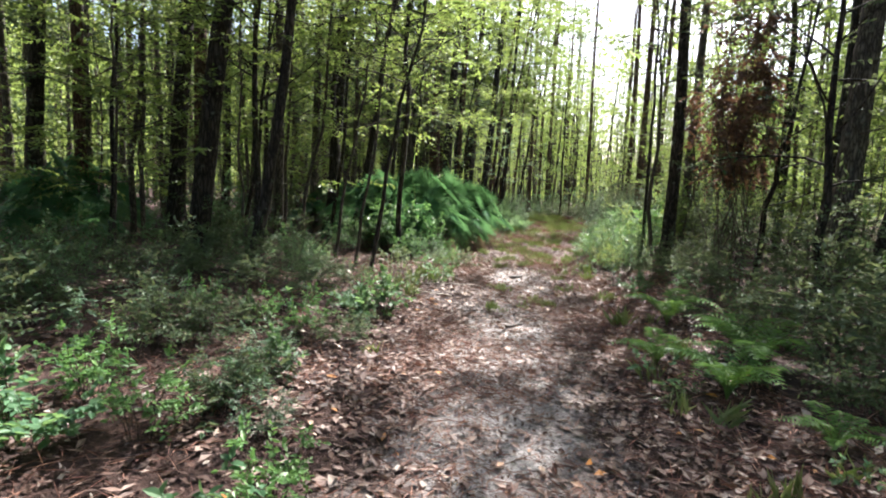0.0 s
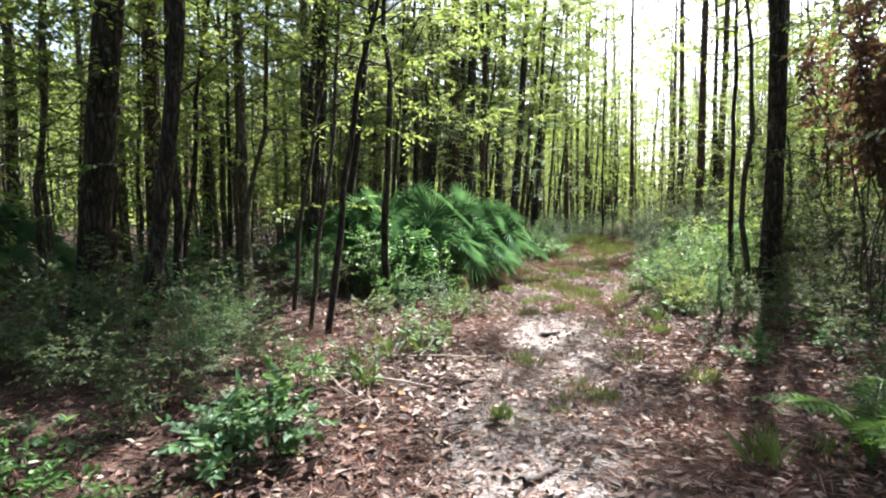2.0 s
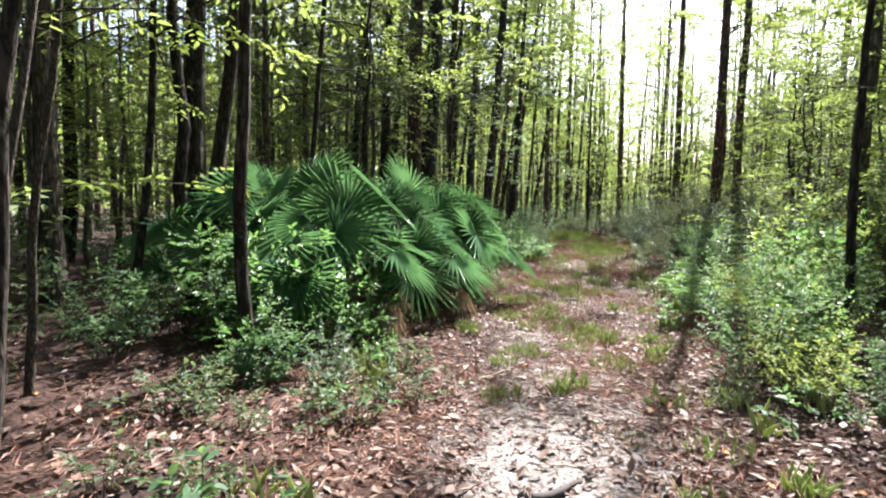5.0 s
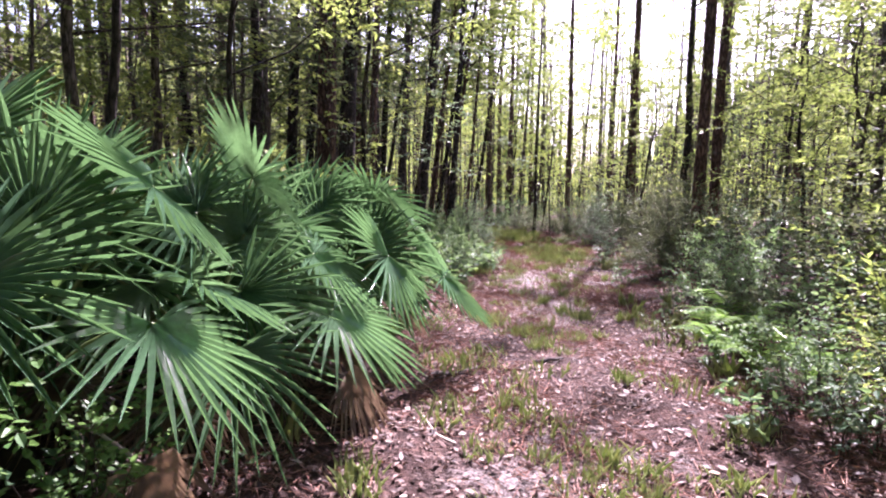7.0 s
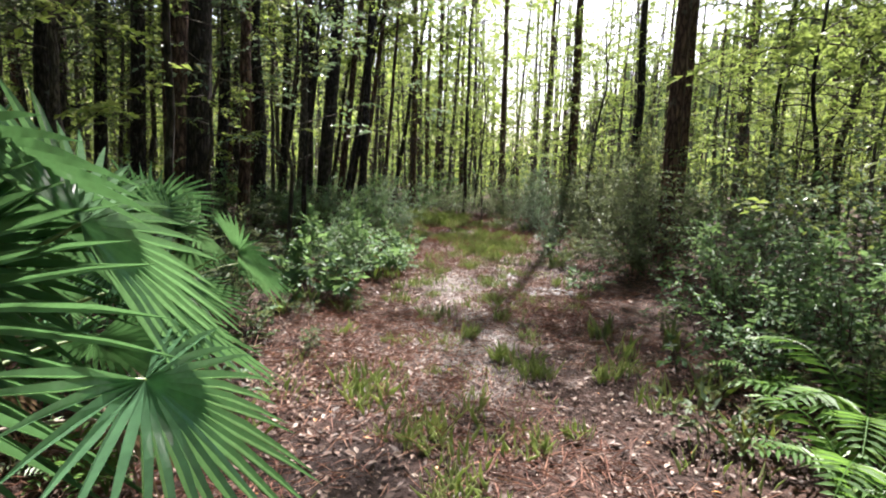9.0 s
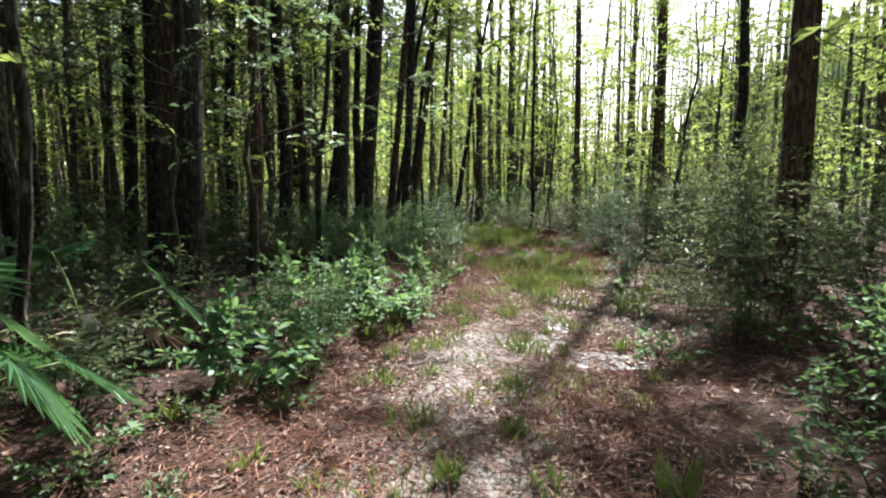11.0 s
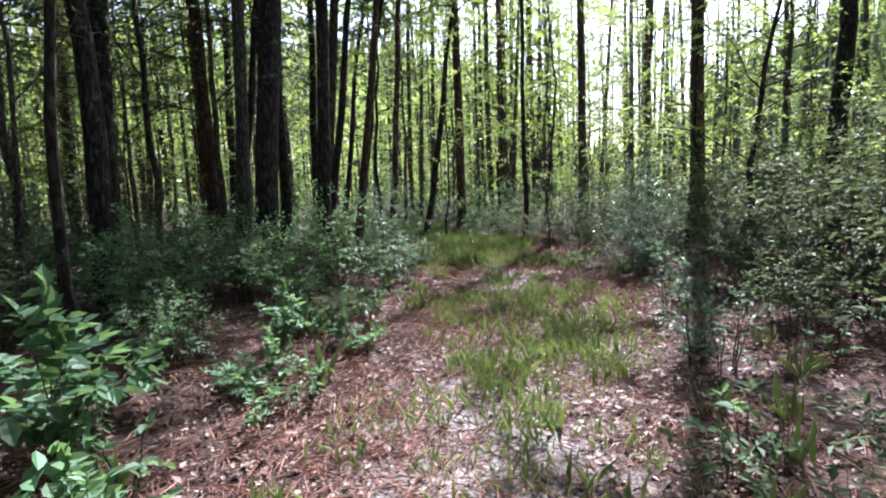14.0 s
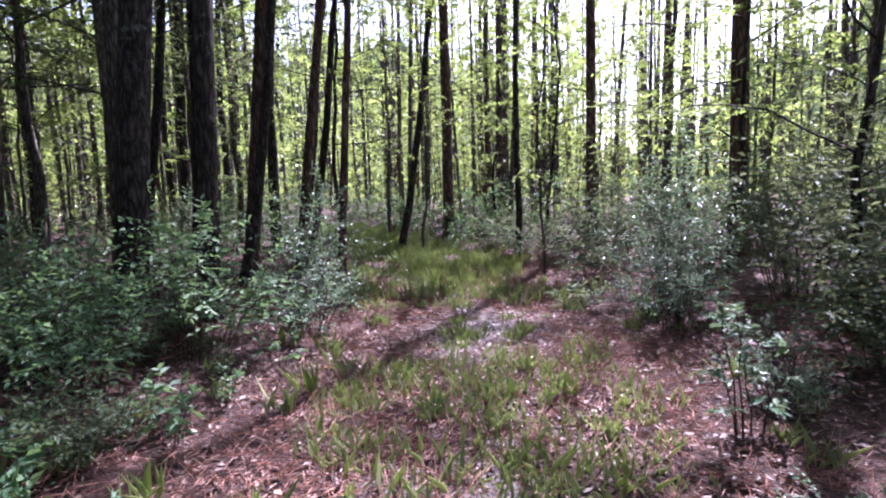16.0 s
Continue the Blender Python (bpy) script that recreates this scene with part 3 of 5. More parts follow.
# slender understorey trees close to the track
SAPS = [
    # x, y, height, radius, (lean), curve, leaf, low, reach, leaves
    (-2.35, 9.05, 7.5, 0.036, (0.15, 0.02), 0.5, M_LEAFY, 0.44, 2.2, 3600),
    (-2.33, 11.4, 9.0, 0.055, (0.06, 0.0), 0.1, M_LEAFY, 0.34, 2.2, 3000),
    (-3.85, 9.8, 8.0, 0.034, (0.08, 0.0), 0.4, M_LEAFY, 0.30, 1.8, 3000),
    (-4.7, 9.6, 9.0, 0.060, (0.03, 0.0), 0.3, M_LEAF, 0.3, 2.2, 3000),
    (-3.4, 10.3, 7.0, 0.03, (0.12, 0.0), 0.3, M_LEAFY, 0.35, 1.8, 1800),
    (-5.0, 11.4, 8.0, 0.035, (0.03, 0.0), 0.2, M_LEAFY, 0.22, 2.0, 2600),
    (-5.62, 10.95, 8.0, 0.040, (0.10, 0.0), 0.2, M_LEAFY, 0.3, 1.9, 2200),
    (-4.7, 14.0, 10.0, 0.085, (0.02, 0.0), 0.1, M_LEAF, 0.45, 1.5, 1300),
    (-6.8, 8.6, 7.0, 0.030, (0.02, 0.0), 0.2, M_LEAF, 0.3, 1.3, 1200),
    (2.95, 11.6, 8.0, 0.035, (0.02, 0.0), 0.2, M_LEAF, 0.45, 1.2, 900),
    (3.0, 12.6, 7.5, 0.04, (-0.02, -0.02), 0.3, M_DUSK, 0.5, 2.4, 2600),
    (-2.75, 9.45, 6.5, 0.028, (0.10, 0.0), 0.3, M_LEAFY, 0.4, 1.6, 1800),
    (4.6, 10.6, 6.0, 0.05, (0.05, 0.0), 0.6, M_DUSK, 0.2, 1.5, 1500),
    (4.3, 7.8, 6.5, 0.06, (-0.03, 0.0), 0.5, M_DUSK, 0.25, 1.6, 1600),
    (-0.9, 20.6, 4.5, 0.030, (0.04, -0.03), 0.5, M_PALE, 0.3, 1.4, 1500),
    (-3.2, 17.6, 8.5, 0.045, (0.05, 0.0), 0.3, M_LEAFY, 0.34, 2.6, 3400),
    (-1.7, 18.9, 8.0, 0.040, (0.06, 0.0), 0.3, M_LEAFY, 0.40, 2.5, 3000),
    (-4.3, 12.4, 8.5, 0.045, (0.07, 0.0), 0.3, M_LEAFY, 0.34, 2.5, 3400),
    (-3.6, 15.6, 9.0, 0.050, (0.05, 0.0), 0.2, M_LEAFY, 0.36, 2.6, 3400),
    (-6.3, 13.2, 8.5, 0.045, (0.03, 0.0), 0.2, M_LEAFY, 0.28, 2.4, 3000),
    (-7.6, 9.4, 8.0, 0.045, (0.03, 0.0), 0.2, M_LEAF, 0.25, 2.3, 2800),
    (-1.2, 24.0, 8.0, 0.045, (0.05, 0.0), 0.2, M_LEAF, 0.42, 2.2, 2400),
    (-0.6, 33.6, 8.0, 0.045, (0.05, 0.0), 0.2, M_LEAFY, 0.28, 2.3, 2600),
    (3.8, 36.4, 8.0, 0.045, (0.0, 0.0), 0.2, M_LEAFY, 0.22, 2.4, 2600),
    (2.6, 40.0, 9.0, 0.045, (0.0, 0.0), 0.2, M_LEAFY, 0.22, 2.6, 2600),
    (6.0, 31.0, 7.0, 0.04, (0.0, 0.0), 0.2, M_LEAFY, 0.22, 2.2, 2400),
    (4.6, 14.6, 4.2, 0.03, (0.0, 0.0), 0.3, M_LEAF, 0.14, 0.8, 2000),
    (4.9, 17.6, 4.2, 0.03, (0.0, 0.0), 0.3, M_LEAF, 0.14, 0.9, 2000),
    (6.2, 16.4, 5.5, 0.035, (0.0, 0.0), 0.3, M_LEAF, 0.16, 1.2, 2400),
    (7.2, 19.2, 6.0, 0.035, (0.0, 0.0), 0.3, M_LEAF, 0.18, 1.4, 2200),
    (7.0, 22.6, 7.0, 0.04, (0.0, 0.0), 0.2, M_LEAFY, 0.20, 2.0, 2400),
    (3.3, 30.9, 6.5, 0.02, (0.0, 0.0), 0.1, M_LEAFY, 0.15, 0.7, 600),
    (5.6, 27.6, 6.0, 0.04, (0.02, 0.0), 0.2, M_LEAFY, 0.2, 1.3, 1400),
    (6.2, 20.4, 5.5, 0.04, (-0.02, 0.0), 0.3, M_LEAF, 0.25, 1.3, 1500),
    (5.7, 18.6, 4.6, 0.03, (0.0, 0.0), 0.4, M_DUSK, 0.2, 1.0, 1500),
    (-2.2, 21.4, 5.5, 0.03, (0.03, 0.0), 0.3, M_LEAF, 0.3, 1.3, 1000),
    # slim tree added so its high crown shades the bushes left of the track
    (3.0, 33.2, 12.0, 0.06, (0.0, 0.0), 0.1, M_LEAF, 0.55, 2.3, 3200),
    (1.0, 34.5, 7.0, 0.03, (0.0, 0.0), 0.1, M_LEAFY, 0.25, 1.3, 1300),
]
for i, (x, y, h, r, lean, cv, lm, low, reach, nl) in enumerate(SAPS):
    lab = "slender young tree with sunlit yellow-green leaves" if lm is M_LEAFY else "slender young tree with scattered green leaves"
    place(sapling("sapling", 300 + i, h, r, lean, lm, lab, M_DARK if r > 0.035 else M_TWIG, 18, nl * 0.8, 0.095, low, reach, cv, 0.45, y < 12), x, y)

# withered vines hanging round the dark tree
def vine_tangle(seed, label):
    rng = np.random.default_rng(seed)
    root = thing("vine_tangle", label, "vine", "undergrowth")
    g, cr = Geo(), Geo()
    for s in range(16):
        a, rr = rng.uniform(0, 6.28), rng.uniform(0.1, 0.75)
        top = np.array([math.cos(a) * rr, math.sin(a) * rr, rng.uniform(3.0, 6.0)])
        ln = [top]
        for k in range(9):
            ln.append(ln[-1] + np.array([rng.normal() * 0.12, rng.normal() * 0.12, -top[2] / 9]))
        ln = np.array(ln)
        g.tube(ln, np.linspace(0.006, 0.010, 10), 4)
        q = rng.uniform(0, 6.0, 34)
        q = q[ln[0][2] - q * ln[0][2] / 9 > 1.7 + 0.6 * rr]
        i = q.astype(int)
        st = ln[i] + (ln[i + 1] - ln[i]) * (q - i)[:, None]
        w = rng.normal(size=(len(st), 3)) * np.array([0.7, 0.7, 0.4]) + np.array([0, 0, -0.5])
        sprays(cr, g, rng, st, w, rng.uniform(0.2, 0.45, len(st)), 9, 0.12, 0.55, False, 0.9)
    part("branchwork", g.mesh("branchwork", M_TWIG, True), root)
    part("foliage", cr.mesh("foliage", M_BROWN), root)
    return root


place(vine_tangle(5, "tangle of withered brown vines hanging beside a trunk"), 3.95, 10.3)

# ---- saw palmettos ----
def palm_fan(rng, radius, mat_blade, mat_stalk, parent, tip, hub, facing, dead=False, way=None, front=None, limp=None):
    """One fan leaf: a stalk from the base to the hub and a fan of folded blades joined near the hub."""
    hub, facing = np.array(hub, float), np.array(facing, float)
    g = Geo()
    base = np.array(tip, float)
    t = np.linspace(0, 1, 8)[:, None]
    bow = np.array([0, 0, 1.0]) * np.sin(t * np.pi) * 0.12 * np.linalg.norm(hub - base)
    st = base + (hub - base) * t + bow
    g.tube(st, np.linspace(0.012, 0.007, 8), 5)
    stalk = part("stalk", g.mesh("stalk", mat_stalk, True), parent)
    ax = (hub - base) / np.linalg.norm(hub - base)
    flat_out = ax * np.array([1, 1, 0]) / (np.linalg.norm(ax[:2]) + 1e-6)
    if dead:
        ax = ax * 0.6 + facing * 0.4
        nrm = np.cross(np.cross(ax, (0, 0, 1)), ax) + rng.normal(size=3) * 0.25
    else:
        nrm = flat_out * 0.62 + np.array([0, 0, 0.62]) + rng.normal(size=3) * 0.2
        ax = flat_out * 0.6 + np.array([0, 0, 2.0 * ax[2] - 1.05])
    if way is not None:
        ax, nrm = np.array(way, float), np.array(front, float)
    nrm /= np.linalg.norm(nrm)
    ax = ax - nrm * ax.dot(nrm)
    ax /= np.linalg.norm(ax)
    droop = limp if limp is not None else (0.7 if dead else 0.10)
    sd = np.cross(ax, nrm)
    f = Geo()
    n = 26
    span = radians(118 if not dead else 88)
    verts, faces = [hub], []
    levels = ((0.10, 1.0), (0.30, 1.0), (0.52, 0.85), (0.76, 0.52), (1.0, 0.04))
    half = span / (n - 1)
    edge = []
    for k in range(n + 1):
        th = -span - half + 2 * half * k
        d = ax * math.cos(th) + sd * math.sin(th)
        row = []
        for s in (0.10, 0.30):
            row.append(len(verts))
            verts.append(hub + d * radius * s + nrm * radius * (0.05 * s + 0.035 * s))
        edge.append(row)
    for k in range(n):
        th = -span + 2 * half * k + rng.normal() * 0.012
        d = ax * math.cos(th) + sd * math.sin(th)
        q = -ax * math.sin(th) + sd * math.cos(th)
        ln = radius * (1 - 0.20 * (abs(th) / span) ** 2) * rng.uniform(0.9, 1.06) * (rng.uniform(0.7, 1.0) if dead else 1.0)
        wid = radius * 0.30 * math.sin(half) * 1.12
        kink = rng.normal() * 0.25
        mids, lo, hi = [], [edge[k][0], edge[k][1]], [edge[k + 1][0], edge[k + 1][1]]
        for j, (s, w) in enumerate(levels):
            sag = -droop * s ** 2.4 * ln * (1 + kink * (s > 0.6))
            c = hub + d * ln * s + nrm * (0.06 * s * ln) + np.array([0, 0, 1.0]) * sag
            mids.append(len(verts))
            verts.append(c - nrm * 0.034 * radius * w * (j < 4))
            if j > 1:
                fold = nrm * wid * w * 0.75
                lo.append(len(verts))
                verts.append(c - q * wid * w + fold)
                hi.append(len(verts))
                verts.append(c + q * wid * w + fold)
        faces += [(0, lo[0], mids[0]), (0, mids[0], hi[0])]
        for j in range(4):
            faces += [(lo[j], lo[j + 1], mids[j + 1], mids[j]), (mids[j], mids[j + 1], hi[j + 1], hi[j])]
    f.add(np.array(verts), faces)
    part("fan", f.mesh("fan", mat_blade), parent)


def palmetto(seed, fronds, reach, radius, label, dead=0, skirt=3):
    rng = np.random.default_rng(seed)
    root = thing("saw_palmetto", label, "palmetto", "palmettos")
    g = Geo()
    ln = np.array([(0, 0, -0.1), (0.03, 0.02, 0.12), (0.02, 0.05, 0.28), (0.0, 0.05, 0.42)])
    g.tube(ln, [0.12, 0.13, 0.11, 0.05], 9, 0.12, seed)
    part("stump", g.mesh("stump", M_ROT, True), root, "fibrous dark brown stump")
    for k in range(fronds):
        a = k * 2.39996 + rng.uniform(-0.2, 0.2)
        el = radians(12 + 68 * ((k + 0.5) / fronds) + rng.uniform(-8, 8))
        d = np.array([math.cos(a) * math.cos(el), math.sin(a) * math.cos(el), math.sin(el)])
        hub = np.array([0, 0, 0.3]) + d * reach * rng.uniform(0.75, 1.1)
        palm_fan(rng, radius * rng.uniform(0.85, 1.1), M_PALM, M_STALK, root, (0, 0, 0.25), hub, d * np.array([1, 1, 0.2]) + np.array([0, 0, -0.1 + 0.8 * math.sin(el)]))
    for k in range(dead):
        a = k * 2.39996 + 0.9
        d = np.array([math.cos(a), math.sin(a), -0.15])
        hub = np.array([0, 0, 0.42]) + d * reach * rng.uniform(0.55, 0.85)
        palm_fan(rng, radius * 0.75, M_PALMD, M_DEADWOOD, root, (0, 0, 0.25), hub, d + np.array([0, 0, -0.9]), True)
    return root


P1 = place(palmetto(1, 24, 1.15, 0.68, "large green saw palmetto with grey dead fans below", 6), -1.75, 14.0, 0.4)
P2 = place(palmetto(2, 20, 1.1, 0.66, "green saw palmetto beside the track", 3), -1.3, 15.3, 1.4)
P3 = place(palmetto(3, 20, 1.3, 0.68, "tall green saw palmetto with dead fans at its foot", 6), -2.25, 12.95, 2.6)
place_copy(P2, -3.35, 13.2, 3.1, 1.05, 0.0, "green saw palmetto at the back of a clump")
place_copy(P1, -2.8, 14.9, 4.0, 1.0, 0.0, "green saw palmetto at the back of a clump")
place_copy(P3, -2.4, 16.3, 4.4, 0.85, 0.0, "green saw palmetto at the back of a clump")
place_copy(P1, -8.6, 9.2, 0.2, 0.9, 0.0, "grey-green saw palmetto deep in the shade")
place_copy(P2, -9.4, 10.8, 1.2, 1.0, 0.0, "grey-green saw palmetto deep in the shade")
place_copy(P3, -5.4, 16.2, 5.2, 0.9, 0.0, "grey-green saw palmetto deep in the shade")
place_copy(P2, -1.35, 17.5, 2.4, 0.75, 0.0, "small saw palmetto with a split fan")



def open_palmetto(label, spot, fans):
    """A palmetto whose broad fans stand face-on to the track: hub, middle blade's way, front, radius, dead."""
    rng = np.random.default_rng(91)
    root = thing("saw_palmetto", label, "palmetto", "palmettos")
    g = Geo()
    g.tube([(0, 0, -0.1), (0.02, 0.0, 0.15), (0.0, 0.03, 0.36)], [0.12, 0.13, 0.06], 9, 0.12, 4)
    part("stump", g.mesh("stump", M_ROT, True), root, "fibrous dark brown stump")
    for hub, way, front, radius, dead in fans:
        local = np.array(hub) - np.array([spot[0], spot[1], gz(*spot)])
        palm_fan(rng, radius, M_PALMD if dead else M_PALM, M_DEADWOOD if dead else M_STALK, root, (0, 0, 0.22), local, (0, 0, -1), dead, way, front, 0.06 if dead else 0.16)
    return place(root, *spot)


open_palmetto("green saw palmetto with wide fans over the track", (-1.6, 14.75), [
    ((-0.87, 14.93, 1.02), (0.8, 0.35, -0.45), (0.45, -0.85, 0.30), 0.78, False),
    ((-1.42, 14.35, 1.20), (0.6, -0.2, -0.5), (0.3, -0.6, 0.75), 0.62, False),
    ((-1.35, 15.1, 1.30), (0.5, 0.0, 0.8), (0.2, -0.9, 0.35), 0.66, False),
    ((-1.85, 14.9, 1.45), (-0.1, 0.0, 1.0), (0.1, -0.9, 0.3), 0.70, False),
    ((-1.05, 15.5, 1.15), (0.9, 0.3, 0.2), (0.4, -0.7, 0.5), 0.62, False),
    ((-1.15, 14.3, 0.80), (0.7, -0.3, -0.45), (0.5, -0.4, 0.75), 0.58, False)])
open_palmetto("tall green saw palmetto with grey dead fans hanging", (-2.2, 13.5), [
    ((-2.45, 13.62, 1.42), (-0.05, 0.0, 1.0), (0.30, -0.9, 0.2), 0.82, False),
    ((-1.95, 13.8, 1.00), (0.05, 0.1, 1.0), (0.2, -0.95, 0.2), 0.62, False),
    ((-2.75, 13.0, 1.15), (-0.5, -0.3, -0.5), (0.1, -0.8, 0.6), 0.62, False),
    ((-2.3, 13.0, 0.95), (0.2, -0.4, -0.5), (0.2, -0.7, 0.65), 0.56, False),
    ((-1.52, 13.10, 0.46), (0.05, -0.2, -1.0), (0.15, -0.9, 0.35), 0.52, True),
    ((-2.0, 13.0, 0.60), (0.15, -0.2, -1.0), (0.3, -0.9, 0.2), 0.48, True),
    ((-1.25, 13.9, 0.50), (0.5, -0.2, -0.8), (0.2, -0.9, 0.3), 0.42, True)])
place(palmetto(9, 2, 0.7, 0.6, "dead palmetto with pale dry fans on the ground", 6), -1.85, 19.6, 0.6)

# ---- ferns ----
def fern(seed, fronds, length, label):
    rng = np.random.default_rng(seed)
    root = thing("fern", label, "fern", "ferns")
    for k in range(fronds):
        a = k * 6.283 / fronds + rng.uniform(-0.3, 0.3)
        out = np.array([math.cos(a), math.sin(a), 0])
        ln = length * rng.uniform(0.75, 1.1)
        t = np.linspace(0, 1, 22)
        up = rng.uniform(0.95, 1.5)
        line = out * (ln * (0.25 * t + 0.6 * t * t))[:, None] + np.array([0, 0, 1.0]) * (ln * (up * t - 0.62 * up * t ** 2.4))[:, None]
        g = Geo()
        g.tube(line, np.linspace(0.005, 0.0015, 22), 4)
        side = np.cross(out, (0, 0, 1.0))
        for sg in (-1, 1):
            i = np.arange(4, 22)
            p = line[i]
            tg = line[i] - line[i - 1]
            tg /= np.linalg.norm(tg, axis=1)[:, None]
            w = side * sg + tg * 0.35 + rng.normal(size=(len(i), 3)) * 0.08
            sl = ln * 0.23 * np.sin(np.pi * (0.12 + 0.86 * (t[i] - 0.18) / 0.82)) ** 0.8
            nr = np.cross(tg, side) * -1
            g.leaves(p, w, nr + np.array([0, 0, 0.6]), sl, ln * 0.036, 0.1, 0.12)
        part("frond", g.mesh("frond", M_FERN), root)
    return root


F1 = place(fern(1, 10, 0.62, "bright green fern at the track's edge"), 1.75, 4.25)
F2 = place(fern(2, 9, 0.62, "yellow-green fern at the track's edge"), 2.45, 15.0)
for x, y, a, s in ((1.4, 4.95, 1, 0.8), (2.2, 4.9, 2, 1.2), (1.95, 6.6, 0.5, 1.1), (2.4, 5.5, 3, 0.9), (2.7, 14.7, 2, 1.2), (2.75, 15.9, 1, 1.25), (2.35, 15.5, 3, 1.0), (2.75, 16.6, 4, 0.6), (-0.75, 15.9, 2, 0.7), (2.05, 3.4, 3, 0.6)):
    place_copy(F1 if y < 10 else F2, x, y, a, s)

# ---- shrubs ----
S = {
    "leafy": shrub("shrub", 26, 1.15, 0.9, M_FRESH, "loose broad-leaved shrub with light green leaves before the palmettos", 11, 520, 0.085, 0.55, full=True, twig=0.3),
    "bright": shrub("shrub", 11, 0.55, 0.6, M_FRESH, "low bright green broad-leaved shrub", 12, 620, 0.052, 0.55, full=True),
    "wide": shrub("shrub", 12, 0.45, 0.8, M_SHRUB, "low shrub with large toothed green leaves", 12, 480, 0.085, 0.6, full=True),
    "dusty": shrub("shrub", 13, 0.95, 1.3, M_DUSK, "dark green shrub in the shade", 16, 1300, 0.075),
    "pale": shrub("shrub", 14, 0.9, 1.0, M_PALE, "pale grey-green small-leaved shrub", 16, 1400, 0.048, 0.5, full=True),
    "green": shrub("shrub", 15, 1.2, 1.4, M_SHRUB, "leafy green shrub at the edge of the track", 18, 1700, 0.065, 0.5, full=True),
    "sunny": shrub("shrub", 16, 1.5, 1.5, M_LEAFY, "sunlit yellow-green shrub at the edge of the track", 18, 1500, 0.085),
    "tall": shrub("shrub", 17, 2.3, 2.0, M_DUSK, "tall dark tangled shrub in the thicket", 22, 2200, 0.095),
    "silver": shrub("shrub", 18, 1.9, 1.7, M_PALE, "tall pale-leaved shrub catching the light", 20, 1700, 0.075, 0.5),
    "thin": shrub("shrub", 19, 0.8, 0.35, M_PALE, "thin upright shrub with small pale leaves", 5, 260, 0.05, 0.5, full=True),
    "seedling": shrub("seedling", 24, 0.26, 0.32, M_SHRUB, "small green woody seedling on the forest floor", 4, 70, 0.06, 0.55, "seedling", full=True),
    "herb": shrub("herb", 25, 0.20, 0.45, M_DUSK, "low dark green herb among fallen leaves", 7, 130, 0.055, 0.5, "herb"),
    "dim": shrub("shrub", 20, 1.5, 1.7, M_DUSK, "dense shadowed shrub in the wood", 8, 800, 0.13),
    "dimgreen": shrub("shrub", 21, 1.3, 1.6, M_SHRUB, "dense green shrub in the wood", 8, 800, 0.12),
    "dimtall": shrub("shrub", 22, 2.6, 2.2, M_LEAF, "tall leafy shrub in the wood", 10, 1100, 0.14),
}
